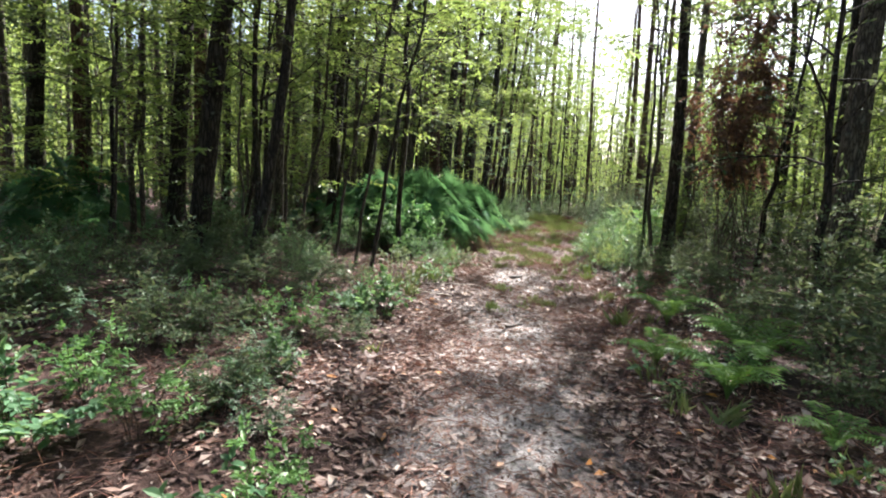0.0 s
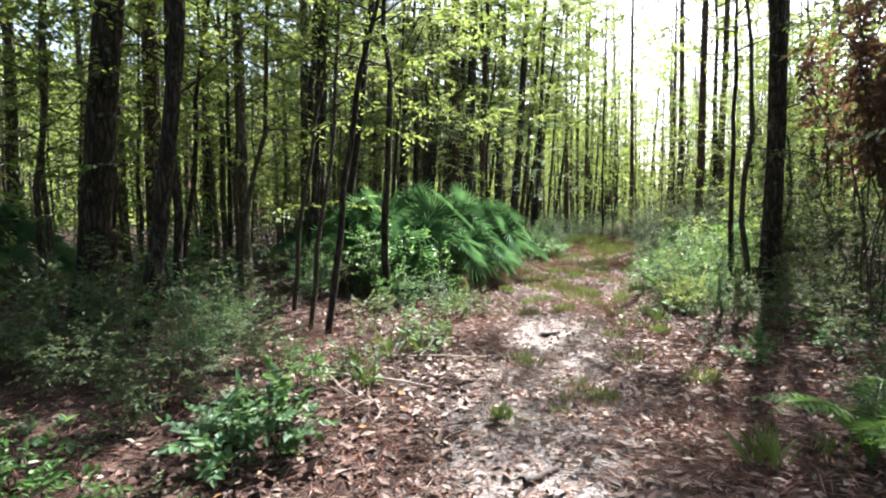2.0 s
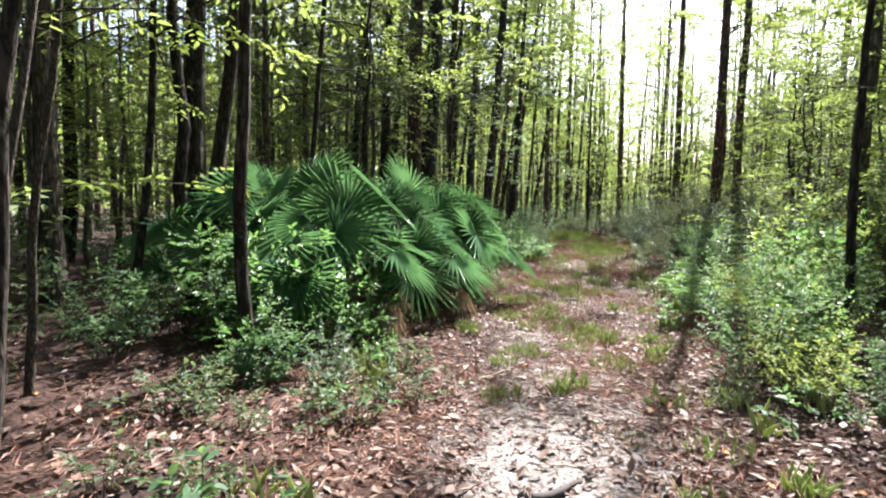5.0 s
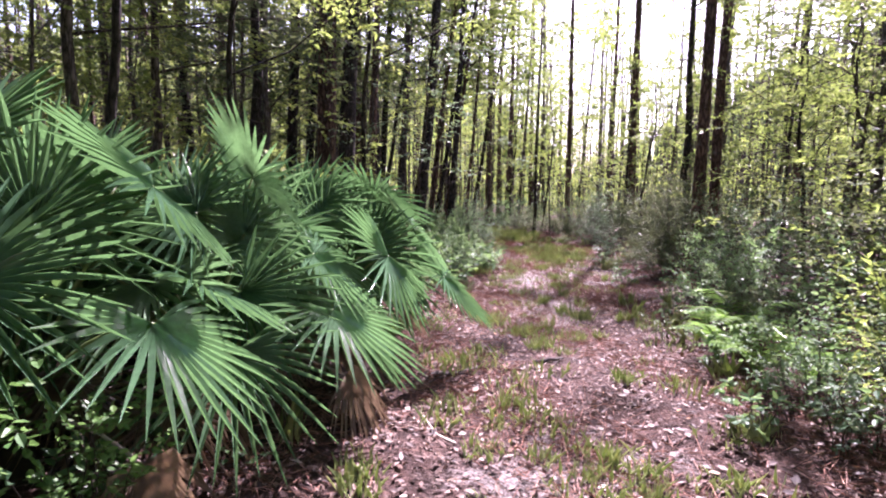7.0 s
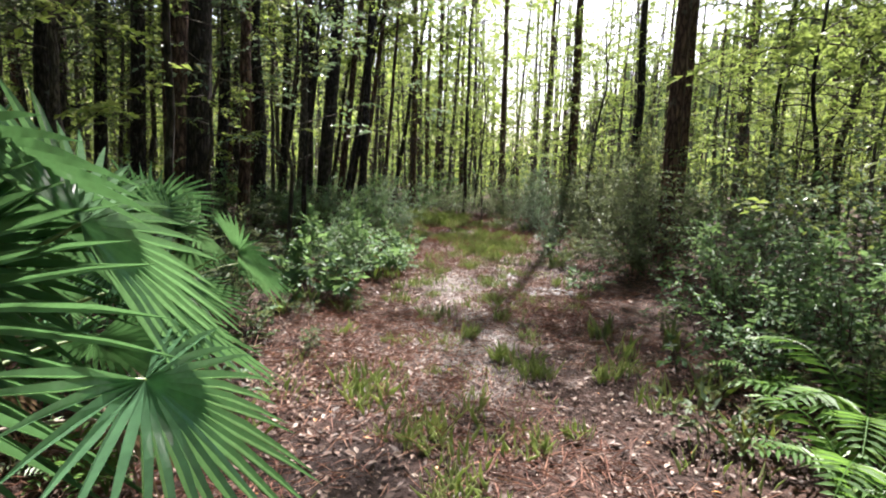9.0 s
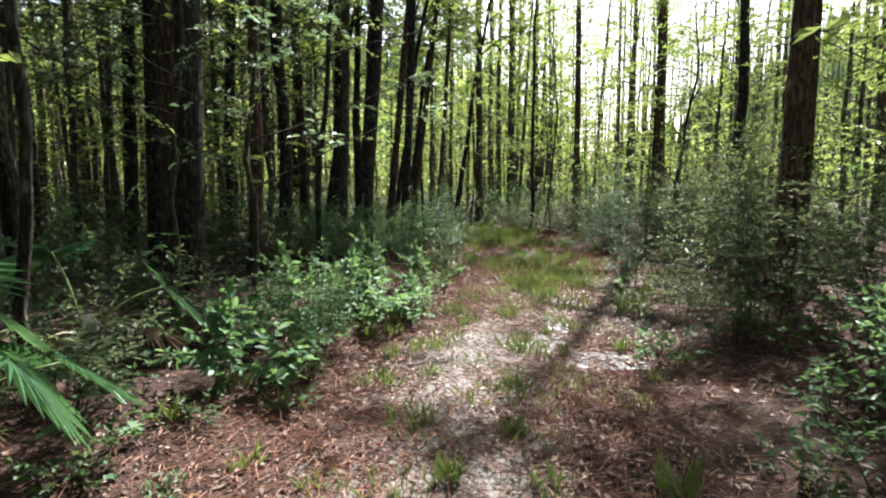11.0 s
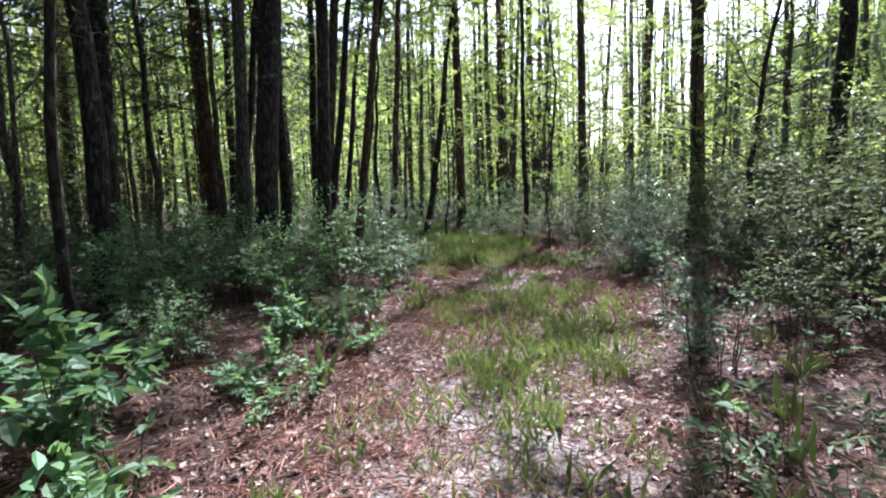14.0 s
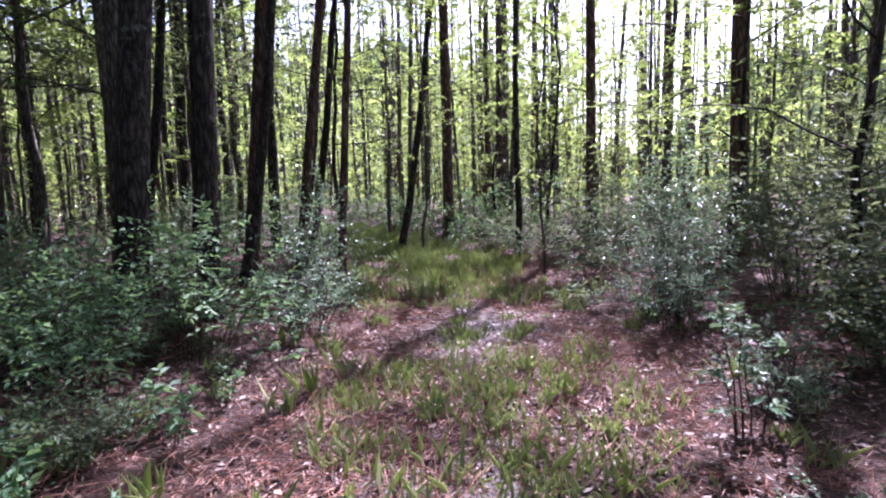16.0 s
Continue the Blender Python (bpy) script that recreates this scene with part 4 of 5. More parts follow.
SHRUBS = [
    ("leafy", -2.2, 12.05, 1.0), ("leafy", -1.75, 11.85, 0.75), ("leafy", -2.75, 11.7, 1.0), ("leafy", -1.5, 12.45, 0.6), ("leafy", -2.3, 12.6, 1.05), ("leafy", 2.75, 13.0, 0.8), ("leafy", 3.4, 13.8, 1.1), ("leafy", 2.5, 12.0, 0.7),
    ("thin", -3.4, 3.85, 0.9), ("bright", -2.05, 2.75, 0.9), ("bright", -2.7, 3.1, 0.9), ("bright", -1.05, 2.3, 0.8), ("wide", -1.75, 3.8, 0.7), ("pale", -1.95, 4.1, 0.45),
    ("wide", -1.75, 6.2, 0.7), ("dusty", -4.6, 6.3, 0.9), ("dusty", -5.5, 5.7, 1.0), ("dusty", -3.9, 7.8, 0.9), ("dusty", -6.3, 7.2, 1.0), ("pale", -3.6, 5.0, 0.6),
    ("wide", -1.45, 6.05, 1.0), ("dusty", -3.3, 6.7, 0.7), ("bright", -3.2, 5.3, 0.8), ("bright", -1.95, 5.0, 0.9), ("bright", -2.5, 5.2, 0.7), ("green", -3.0, 7.4, 0.6),
    ("dusty", 2.95, 4.7, 1.2), ("dusty", 3.5, 6.1, 1.3), ("tall", 4.4, 5.3, 0.9), ("dusty", 2.9, 7.8, 0.9), ("tall", 4.3, 8.2, 0.9), ("wide", 2.1, 8.7, 0.6), ("dusty", 3.0, 3.3, 0.9),
    ("sunny", 2.05, 11.3, 0.5), ("sunny", 2.45, 12.2, 0.55), ("sunny", 2.7, 13.6, 0.65), ("green", 2.3, 10.6, 0.6), ("green", 3.0, 12.6, 0.8), ("sunny", 3.6, 14.6, 1.1), ("dusty", 2.7, 10.2, 0.8),
    ("sunny", 4.6, 15.5, 1.3), ("thin", 1.8, 9.0, 0.6), ("dusty", 3.3, 9.9, 0.9),
    ("green", -2.6, 11.8, 0.5), ("pale", -1.5, 11.1, 0.5), ("bright", -1.2, 11.6, 0.6), ("wide", -2.0, 10.9, 0.6), 
    ("green", -2.7, 11.9, 0.75), ("bright", -2.3, 11.2, 0.9), ("bright", -1.5, 11.95, 0.8), ("bright", -2.0, 12.0, 1.1), ("dusty", -3.3, 12.2, 0.9), ("green", -3.6, 11.3, 0.7),
    ("green", 2.35, 14.1, 0.7), ("sunny", 2.75, 13.1, 0.65), ("green", 3.3, 16.6, 0.95), ("silver", 3.9, 17.4, 0.8), ("tall", 4.5, 16.5, 1.05), ("thin", 2.2, 13.6, 0.9), ("pale", 2.45, 13.7, 0.6),
    ("green", -0.25, 20.4, 0.75), ("wide", 0.45, 23.6, 0.7), ("wide", 0.8, 24.5, 0.6), ("dusty", -1.3, 18.6, 0.9), ("dusty", -1.6, 20.3, 1.0),
    ("green", 3.0, 17.0, 0.7), ("green", 3.3, 17.9, 0.9), ("dusty", 3.2, 16.2, 0.75), ("tall", 4.5, 19.6, 0.9), ("tall", 4.2, 21.2, 0.9), ("dusty", 3.7, 20.6, 0.8), ("silver", 4.1, 18.6, 0.7),
    ("wide", -0.6, 20.6, 1.5), ("wide", 0.0, 21.3, 1.4), ("wide", -0.3, 22.6, 1.5), ("wide", 0.55, 21.7, 0.9), ("wide", -0.45, 19.3, 1.3), ("wide", -0.1, 21.5, 1.1), ("dusty", 3.7, 21.8, 0.75),
    ("thin", 3.5, 24.0, 1.0), ("pale", 3.65, 24.4, 0.5),
    ("green", -0.4, 23.9, 0.5), ("wide", 0.2, 24.6, 0.9), ("silver", 4.5, 28.8, 0.85), ("silver", 5.0, 29.8, 1.0), ("pale", 4.2, 28.1, 0.9),
    ("thin", 3.65, 23.9, 1.1), ("pale", 0.7, 27.8, 0.9), ("pale", 0.4, 28.6, 1.0), ("dusty", -1.1, 27.0, 1.0), ("dusty", 0.4, 25.2, 0.5), ("green", 0.1, 26.8, 1.05), ("silver", 4.3, 28.0, 0.6),
    ("thin", 3.9, 25.7, 1.2), ("pale", 4.2, 26.0, 0.6), ("tall", 5.4, 25.2, 0.9), ("tall", 5.6, 27.0, 0.9), ("tall", 5.2, 23.4, 0.9), ("silver", 0.3, 29.6, 0.8), ("dusty", 4.6, 24.6, 0.8),
    ("tall", 5.8, 28.6, 1.0), ("tall", 6.4, 29.9, 1.0), ("dusty", 5.1, 26.3, 1.1), ("tall", 6.8, 27.4, 1.1), ("tall", 7.4, 29.2, 1.2), ("dusty", 5.9, 24.4, 1.2), ("tall", 6.6, 25.8, 1.1),
    ("green", -0.9, 26.3, 0.95), ("dusty", -1.5, 26.7, 1.25), ("pale", -0.3, 27.3, 0.9), ("dusty", -2.3, 27.5, 1.1), ("green", -1.8, 25.8, 0.9), ("dusty", -2.4, 24.4, 1.1), ("dim", -3.3, 25.6, 1.0),
    ("green", 2.1, 11.9, 0.75), ("green", 2.6, 13.0, 0.95), ("sunny", 3.2, 13.4, 0.7), ("green", 3.9, 15.4, 1.1), ("tall", 5.3, 15.6, 1.1), ("dusty", 3.9, 11.2, 1.1), ("tall", 4.7, 12.4, 1.0),
    ("dusty", -3.0, 4.2, 0.8), ("dusty", -4.4, 4.6, 0.9), ("dusty", -3.7, 3.0, 0.8), ("green", -5.3, 4.2, 0.8), ("dusty", 3.9, 4.4, 1.2), ("dusty", 2.6, 5.9, 0.8),
    ("dusty", -2.3, 7.6, 0.5), ("dusty", -3.0, 8.0, 0.6), ("bright", -1.8, 7.3, 0.7), ("dusty", -3.4, 8.9, 0.7), 
    ("dusty", -1.9, 3.3, 0.5), ("pale", -1.4, 3.0, 0.4), ("wide", -2.6, 2.5, 0.9), ("dusty", -1.5, 4.9, 0.45), ("dusty", -2.6, 4.4, 0.6), ("dusty", -4.4, 7.0, 0.8), ("thin", -2.9, 4.9, 0.7),
    ("dusty", 2.5, 3.9, 0.6), ("thin", 2.2, 3.0, 0.6), ("dusty", 2.2, 6.9, 0.5),
    ("dusty", 3.9, 30.5, 0.9), ("dusty", 3.4, 32.4, 1.0), ("dusty", 2.6, 34.4, 1.1), ("tall", 4.6, 32.6, 0.9), ("green", -0.3, 26.0, 0.8), ("green", -1.3, 25.0, 0.9),
]
seen_kind = set()
for i, (kind, x, y, s) in enumerate(SHRUBS):
    turn = i * 2.3
    if kind in seen_kind:
        place_copy(S[kind], x, y, turn, s)
    else:
        seen_kind.add(kind)
        place(S[kind], x, y, turn, s)
rng = np.random.default_rng(21)
place(S["dimgreen"], -7.2, 13.0, 0.0, 1.0)
place(S["dimtall"], 7.4, 15.0, 0.0, 1.0)
place(S["seedling"], -2.1, 4.6, 0.0, 1.0)
place(S["herb"], -2.4, 6.0, 0.0, 1.0)
for i in range(230):
    y = rng.uniform(1.5, 31)
    side = -1 if i % 3 else 1
    x = track_x(y) + side * (1.15 + abs(rng.normal()) * 1.7)
    place_copy(S["herb" if i % 2 else "seedling"], x, y, rng.uniform(0, 6.28), rng.uniform(0.6, 1.5))
for i in range(16):
    y = rng.uniform(2.5, 13)
    x = track_x(y) - rng.uniform(2.2, 7.5)
    place_copy(S[("dusty", "dim", "green", "dimgreen")[i % 4]], x, y, rng.uniform(0, 6.28), rng.uniform(0.35, 0.75))


def thicket():
    """Bushes past counting that fill the wood behind the edges of the track."""
    rng = np.random.default_rng(23)
    geos = [Geo(), Geo(), Geo()]
    spots_t = []
    for i in range(330):
        y = rng.uniform(-6, 46)
        side = -1 if i % 2 else 1
        spots_t.append((track_x(y) + side * rng.uniform(4.4, 16), y, rng.uniform(0.7, 1.5) * (1.25 if side > 0 else 1.0)))
    for i in range(110):
        y = rng.uniform(33, 54)
        spots_t.append((track_x(y) + rng.choice([-1, 1]) * rng.uniform(1.7, 6), y, rng.uniform(0.8, 1.7)))
    for i, (x, y, h) in enumerate(spots_t):
        k = 34
        u = rand_dirs(rng, k) * np.cbrt(rng.uniform(0.1, 1, k))[:, None]
        lump = 1 + 0.3 * np.sin(u[:, 0] * 7 + i) * np.sin(u[:, 1] * 6 + 2 * i)
        p = np.column_stack([x + u[:, 0] * h * 0.75 * lump, y + u[:, 1] * h * 0.75 * lump, np.abs(u[:, 2]) * h * 1.1 * lump])
        p[:, 2] += ground_z(p[:, 0], p[:, 1])
        w = u + rng.normal(size=(k, 3)) * 0.4
        sprays(geos[i % 3], None, rng, p, w, rng.uniform(0.25, 0.5, k), 8, 0.13, thick=0.0)
    root = thing("thicket", "dense dim undergrowth filling the wood", "undergrowth", "", "stuff")
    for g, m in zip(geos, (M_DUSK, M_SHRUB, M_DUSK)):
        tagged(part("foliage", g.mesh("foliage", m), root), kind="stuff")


thicket()

# ---- the wood: repeated trees further in ----
PROTO = [tall_tree("pine_tree", 500 + i, 23 + i, 0.13 + 0.02 * i, (0.012 * (i - 1), 0.01), 13, M_PINE, M_NEEDLE, "tall straight pine in the wood", size=0.3, crown_leaves=700, rings=18, sides=9) for i in range(3)]
PROTO += [tall_tree("tree", 510 + i, 17 + i, 0.09 + 0.02 * i, (0.03 * (i - 1), 0.01), 6.0, M_BARK, M_LEAF, "slim grey tree in the wood", size=0.2, crown_leaves=1000, limb_count=20, rings=18, sides=9) for i in range(3)]
SPROT = [sapling("sapling", 520 + i, 6.0 + i, 0.03 + 0.006 * i, (0.02, 0.0), (M_LEAF, M_LEAFY, M_LEAF, M_LEAFY)[i], "slender understorey tree with thin green foliage", M_BARK, 14, 1150, 0.15, 0.14, 1.9, 0.2, 0.55, thick=0.0) for i in range(4)]
rng = np.random.default_rng(33)
spots = [(b[0], b[1]) for b in BIG]
# leaf tones: middle, shade-darkened for the left side, sunlit for the far oaks
OAK = [sapling("understorey_oak", 540 + i, 9.0 + i, 0.07, (0.02, 0.0), (M_LEAF, M_DUSK, M_LEAFY)[i], "spreading understorey oak with dense green foliage", M_BARK, 20, 2100, 0.17, 0.28, 2.3, 0.2, 0.65, thick=0.0) for i in range(3)]
OAKS = [(-8.0, 10.6), (8.2, 6.0), (-8.5, 6.5), (-7.2, 14.6), (-5.2, 19.4), (-7.5, 22.5), (-4.0, 21.4), (-6.0, 25.0), (-8.0, 28.5), (-4.8, 30.8), (-7.0, 33.5), (7.6, 8.6),
        (-7.4, 2.0), (7.6, 2.0), (-10.5, 12.5), (-11, 18), (-11, 24), (-4.2, 26.8), (-9.5, 32), (-5.2, 17.4), (-10.5, 8.0),
        (-3.2, 30.6), (-5.6, 28.0), (-6.2, 31.6), (-4.4, 37.0), (-8.4, 25.6), (-9.0, 30.0), (-5.0, 35.8), (7.9, 21.2), (9.0, 23.4), (7.6, 30.6)]
for i, (x, y) in enumerate(OAKS):
    if i > 1 and shades(x, y, 1.9, 3, 9):
        continue
    (place if i < 2 else place_copy)(OAK[i if i < 2 else int(x < 0)], x, y, i * 1.7, 0.85 + 0.06 * (i % 5))
OAKS_FAR = [(-6.5, 40), (-1.0, 41), (5.9, 40.5), (7.2, 38), (10.5, 36), (9.0, 43), (4.8, 45), (0.6, 47), (-5.5, 47), (13, 40), (-9.5, 43), (11.2, 31), (9.6, 27.5), (12.5, 24), (10, 20.5), (3.2, 51), (-3, 52), (8, 50)]
for i, (x, y) in enumerate(OAKS_FAR):
    (place if i == 0 else place_copy)(OAK[2], x, y, i * 2.1, 0.9 + 0.07 * (i % 5))

# tall broad crowns over both sides of the track, added mostly unseen for shade
CANOPY = [sapling("forest_oak", 560 + i, 14.0 + 1.5 * i, 0.13, (0.01, 0.0), M_LEAF, "tall oak with a broad dense crown added to shade the wood", M_DARK, 24, 2000, 0.30, 0.50, 2.7, 0.1, 0.95, False, 0.5, "canopy trees", 0.0) for i in range(2)]
# leaning oaks: the first stands at a real trunk, copies are added for shade
LEANER = place(sapling("forest_oak", 565, 13.0, 0.085, (0.15, 0.0), M_LEAF, "dark oak leaning towards the track, its crown there for shade", M_DARK, 24, 2600, 0.24, 0.46, 2.6, 0.15, 0.9, False, 0.5, "canopy trees", 0.0), -4.2, 8.3)
for x, y, turn in ((-3.9, 12.9, 0.2), (-1.2, 30.4, 0.1), (-1.3, 33.6, 0.0), (-3.3, 31.0, 0.3), (-2.3, 36.0, -0.2), (0.3, 35.6, 0.4)):
    place_copy(LEANER, x, y, turn, 0.9 + 0.04 * (abs(y) % 3))
rng = np.random.default_rng(70)
canopy_count = 0
for row in range(13):
    for off in (-14.5, -9.8, -6.2, -3.9, 6.4, 10.5, 15.0):
        y = -9 + row * 4.6 + rng.uniform(-1.4, 1.4)
        x = track_x(y) + off + rng.uniform(-0.9, 0.9)
        if off == -3.9 and y < 28 or off < -9 and row % 2 or off == -6.2 and 13.5 < y < 20:
            continue
        if off > 0 and y > 19 and (row + (off > 8)) % 2:
            continue
        if off > 0 and 0.03 < math.atan2(x, y - 4) < 0.5 and y > 22:
            continue
        if shades(x, y, 2.9, 7, 14) or any((x - a) ** 2 + (y - b) ** 2 < 0.8 for a, b in spots):
            continue
        spots.append((x, y))
        (place if canopy_count < 2 else place_copy)(CANOPY[canopy_count % 2], x, y, rng.uniform(0, 6.28), rng.uniform(0.85, 1.1))
        canopy_count += 1
# two more oaks added for the shade their crowns throw
for x, y in ((7.2, 28.6), (-2.6, 26.2)):
    place_copy(CANOPY[canopy_count % 2], x, y, x + y, 0.95)
    spots.append((x, y))
    canopy_count += 1
first = set()


def wood_spot(lo, hi, gap, yr):
    for _ in range(60):
        y = rng.uniform(*yr)
        x = track_x(y) + rng.choice([-1, 1]) * rng.uniform(lo, hi)
        if all((x - a) ** 2 + (y - b) ** 2 > gap * gap for a, b in spots):
            spots.append((x, y))
            return x, y
    return None


for i in range(170):
    q = wood_spot(5.5 if i < 110 else 3.0, 26, 1.5, (-14, 46) if i < 110 else (30, 72))
    if q is None:
        continue
    if math.atan2(q[0], q[1] - 6) > 0.24 and q[1] > 12 and i % 4:
        continue
    k = int(rng.integers(0, 6))
    if k in first and (shades(q[0], q[1], 2.4, 13, 22) if k < 3 else shades(q[0], q[1], 2.2, 6, 17)):
        continue
    f = place if k not in first else place_copy
    first.add(k)
    f(PROTO[k], q[0], q[1], rng.uniform(0, 6.28), rng.uniform(0.8, 1.15))
for i in range(160):
    q = wood_spot(7.3 if i < 120 else 2.6, 18, 1.2, (-4, 40) if i < 120 else (28, 62))
    if q is None:
        continue
    k = int(rng.integers(0, 4))
    if k + 10 in first and shades(q[0], q[1], 1.5, 1, 7):
        continue
    f = place if k + 10 not in first else place_copy
    first.add(k + 10)
    f(SPROT[k], q[0], q[1], rng.uniform(0, 6.28), rng.uniform(0.7, 1.1))

for i in range(44):
    y = rng.uniform(9, 26)
    x = track_x(y) - rng.uniform(4.6, 12.5)
    if all((x - a) ** 2 + (y - b) ** 2 > 0.5 for a, b in spots):
        spots.append((x, y))
        place_copy(SPROT[(1, 3, 1, 0)[i % 4]], x, y, rng.uniform(0, 6.28), rng.uniform(0.75, 1.1))
for i in range(22):
    y = rng.uniform(12, 27)
    x = track_x(y) + rng.uniform(4.6, 9.5)
    if not shades(x, y, 1.4, 1, 7) and all((x - a) ** 2 + (y - b) ** 2 > 0.5 for a, b in spots):
        spots.append((x, y))
        place_copy(SPROT[(1, 3, 0)[i % 3]], x, y, rng.uniform(0, 6.28), rng.uniform(0.6, 0.9))

# far woods: thin trunks and foliage too far to count
def far_woods():
    rng = np.random.default_rng(44)
    g, cr, dim = Geo(), Geo(), Geo()
    for i in range(330):
        a = rng.uniform(-2.2, 2.2)
        d = rng.uniform(24, 74)
        x, y = d * math.sin(a) + 1, 22 + d * math.cos(a)
        if abs(off_track(x, y)) < 3 and y < 62:
            continue
        glade = 0.20 < math.atan2(x, y - 4) < 0.55
        h = rng.uniform(12, 23)
        lx = rng.normal() * 0.02
        g.tube([(x, y, -0.3), (x + lx * h * 0.5, y, h * 0.5), (x + lx * h, y, h)], [rng.uniform(0.07, 0.17), 0.08, 0.03], 6)
        if not glade:
            for c in range(11):
                cx, cy, cz = x + rng.normal() * 1.7, y + rng.normal() * 1.7, h * rng.uniform(0.2, 0.95)
                n = 24
                p = np.array([cx, cy, cz]) + rng.normal(size=(n, 3)) * np.array([0.7, 0.7, 0.35])
                ln = rng.uniform(0.25, 0.55, n)
                (cr if (i + c) % 3 == 0 else dim).leaves(p, rand_dirs(rng, n, -0.2), rand_dirs(rng, n, 1), ln, ln * 0.55)
        m = 130
        p = np.column_stack([x + rng.normal(size=m) * 2.2, y + rng.normal(size=m) * 2.2, np.abs(rng.normal(size=m)) * 3.4])
        (cr if i % 3 == 0 else dim).leaves(p, rand_dirs(rng, m, 0.2), rand_dirs(rng, m, 1), rng.uniform(0.18, 0.45, m), rng.uniform(0.1, 0.25, m))
    for i in range(220):
        a, d = rng.uniform(-1.0, 0.9), rng.uniform(18, 62)
        x, y = 1 + d * math.sin(a), 22 + d * math.cos(a)
        if abs(off_track(x, y)) < 2.5:
            continue
        h, r, lx = rng.uniform(8, 20), rng.uniform(0.035, 0.11), rng.normal() * 0.03
        g.tube([(x, y, -0.3), (x + lx * h * 0.5, y, h * 0.5), (x + lx * h, y, h)], [r, r * 0.7, r * 0.2], 5)
    n = 9000
    a, d = rng.uniform(0, 2 * np.pi, n), rng.uniform(76, 93, n)
    p = np.column_stack([d * np.sin(a), 24 + d * np.cos(a), rng.uniform(0, 1, n) ** 1.3 * 17])
    p = p[~((p[:, 2] > 8) & (np.arctan2(p[:, 0], p[:, 1]) > 0.20) & (np.arctan2(p[:, 0], p[:, 1]) < 0.55) & (p[:, 1] > 0))]
    n = len(p)
    cr.leaves(p, rand_dirs(rng, n, 0.2), rand_dirs(rng, n, 1), rng.uniform(0.7, 1.8, n), rng.uniform(0.5, 1.2, n))
    root = thing("far_woods", "distant dense pine wood with green undergrowth", "woods", "", "stuff")
    tagged(part("trunk_mass", g.mesh("trunk_mass", M_BARK, True), root), kind="stuff")
    tagged(part("foliage", cr.mesh("foliage", M_LEAFY), root), kind="stuff")
    tagged(part("foliage", dim.mesh("foliage", M_LEAF), root), kind="stuff")


def distant_material():
    """Far foliage against light: dim and sunlit green clumps, darker gaps painted in colour."""
    m, n, l, p = material("distant_wood")
    tc = n.new("ShaderNodeTexCoord")
    mp = n.new("ShaderNodeMapping")
    mp.inputs["Scale"].default_value = (1.0, 1.0, 0.45)
    l.new(tc.outputs["Object"], mp.inputs["Vector"])
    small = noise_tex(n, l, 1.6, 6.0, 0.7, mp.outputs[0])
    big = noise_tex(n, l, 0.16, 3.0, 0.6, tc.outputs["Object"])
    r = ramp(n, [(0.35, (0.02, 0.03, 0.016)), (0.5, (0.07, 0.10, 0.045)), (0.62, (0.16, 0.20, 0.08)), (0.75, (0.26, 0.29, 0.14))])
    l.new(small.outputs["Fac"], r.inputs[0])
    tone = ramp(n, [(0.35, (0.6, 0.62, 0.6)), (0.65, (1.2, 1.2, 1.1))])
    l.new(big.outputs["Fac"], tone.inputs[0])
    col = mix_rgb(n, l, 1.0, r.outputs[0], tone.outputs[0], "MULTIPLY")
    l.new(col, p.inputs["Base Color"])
    p.inputs["Roughness"].default_value = 0.95
    tr = n.new("ShaderNodeBsdfTranslucent")
    l.new(col, tr.inputs["Color"])
    ms = n.new("ShaderNodeMixShader")
    ms.inputs[0].default_value = 0.5
    l.new(p.outputs[0], ms.inputs[1])
    l.new(tr.outputs[0], ms.inputs[2])
    l.new(ms.outputs[0], n["Material Output"].inputs["Surface"])
    return m


def backdrop():
    """The wood far off all round: a tall ragged wall of foliage, low where the clearing opens."""
    rng = np.random.default_rng(45)
    k = 1400
    a = np.arange(k) / k * 2 * np.pi
    turn = np.mod(a + np.pi, 2 * np.pi) - np.pi
    open_way = np.exp(-((turn - 0.27) / 0.20) ** 2)
    top = 26 - 19 * open_way + 1.2 * np.sin(a * 19) + 1.2 * np.sin(a * 43 + 1) + np.abs(np.sin(a * 167)) * 3 + rng.normal(size=k) * 1.6
    r = 95 + rng.normal(size=k) * 0.6
    lo = np.column_stack([r * np.sin(a), 24 + r * np.cos(a), np.full(k, -1.0)])
    hi = np.column_stack([(r + 4) * np.sin(a), 24 + (r + 4) * np.cos(a), top])
    me = bpy.data.meshes.new("backdrop")
    me.from_pydata(np.vstack([lo, hi]).tolist(), [], [(i, (i + 1) % k, k + (i + 1) % k, k + i) for i in range(k)])
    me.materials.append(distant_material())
    tagged(new("backdrop", me), "dim edge of the wood far away", "woods", "", "structure")


backdrop()
far_woods()

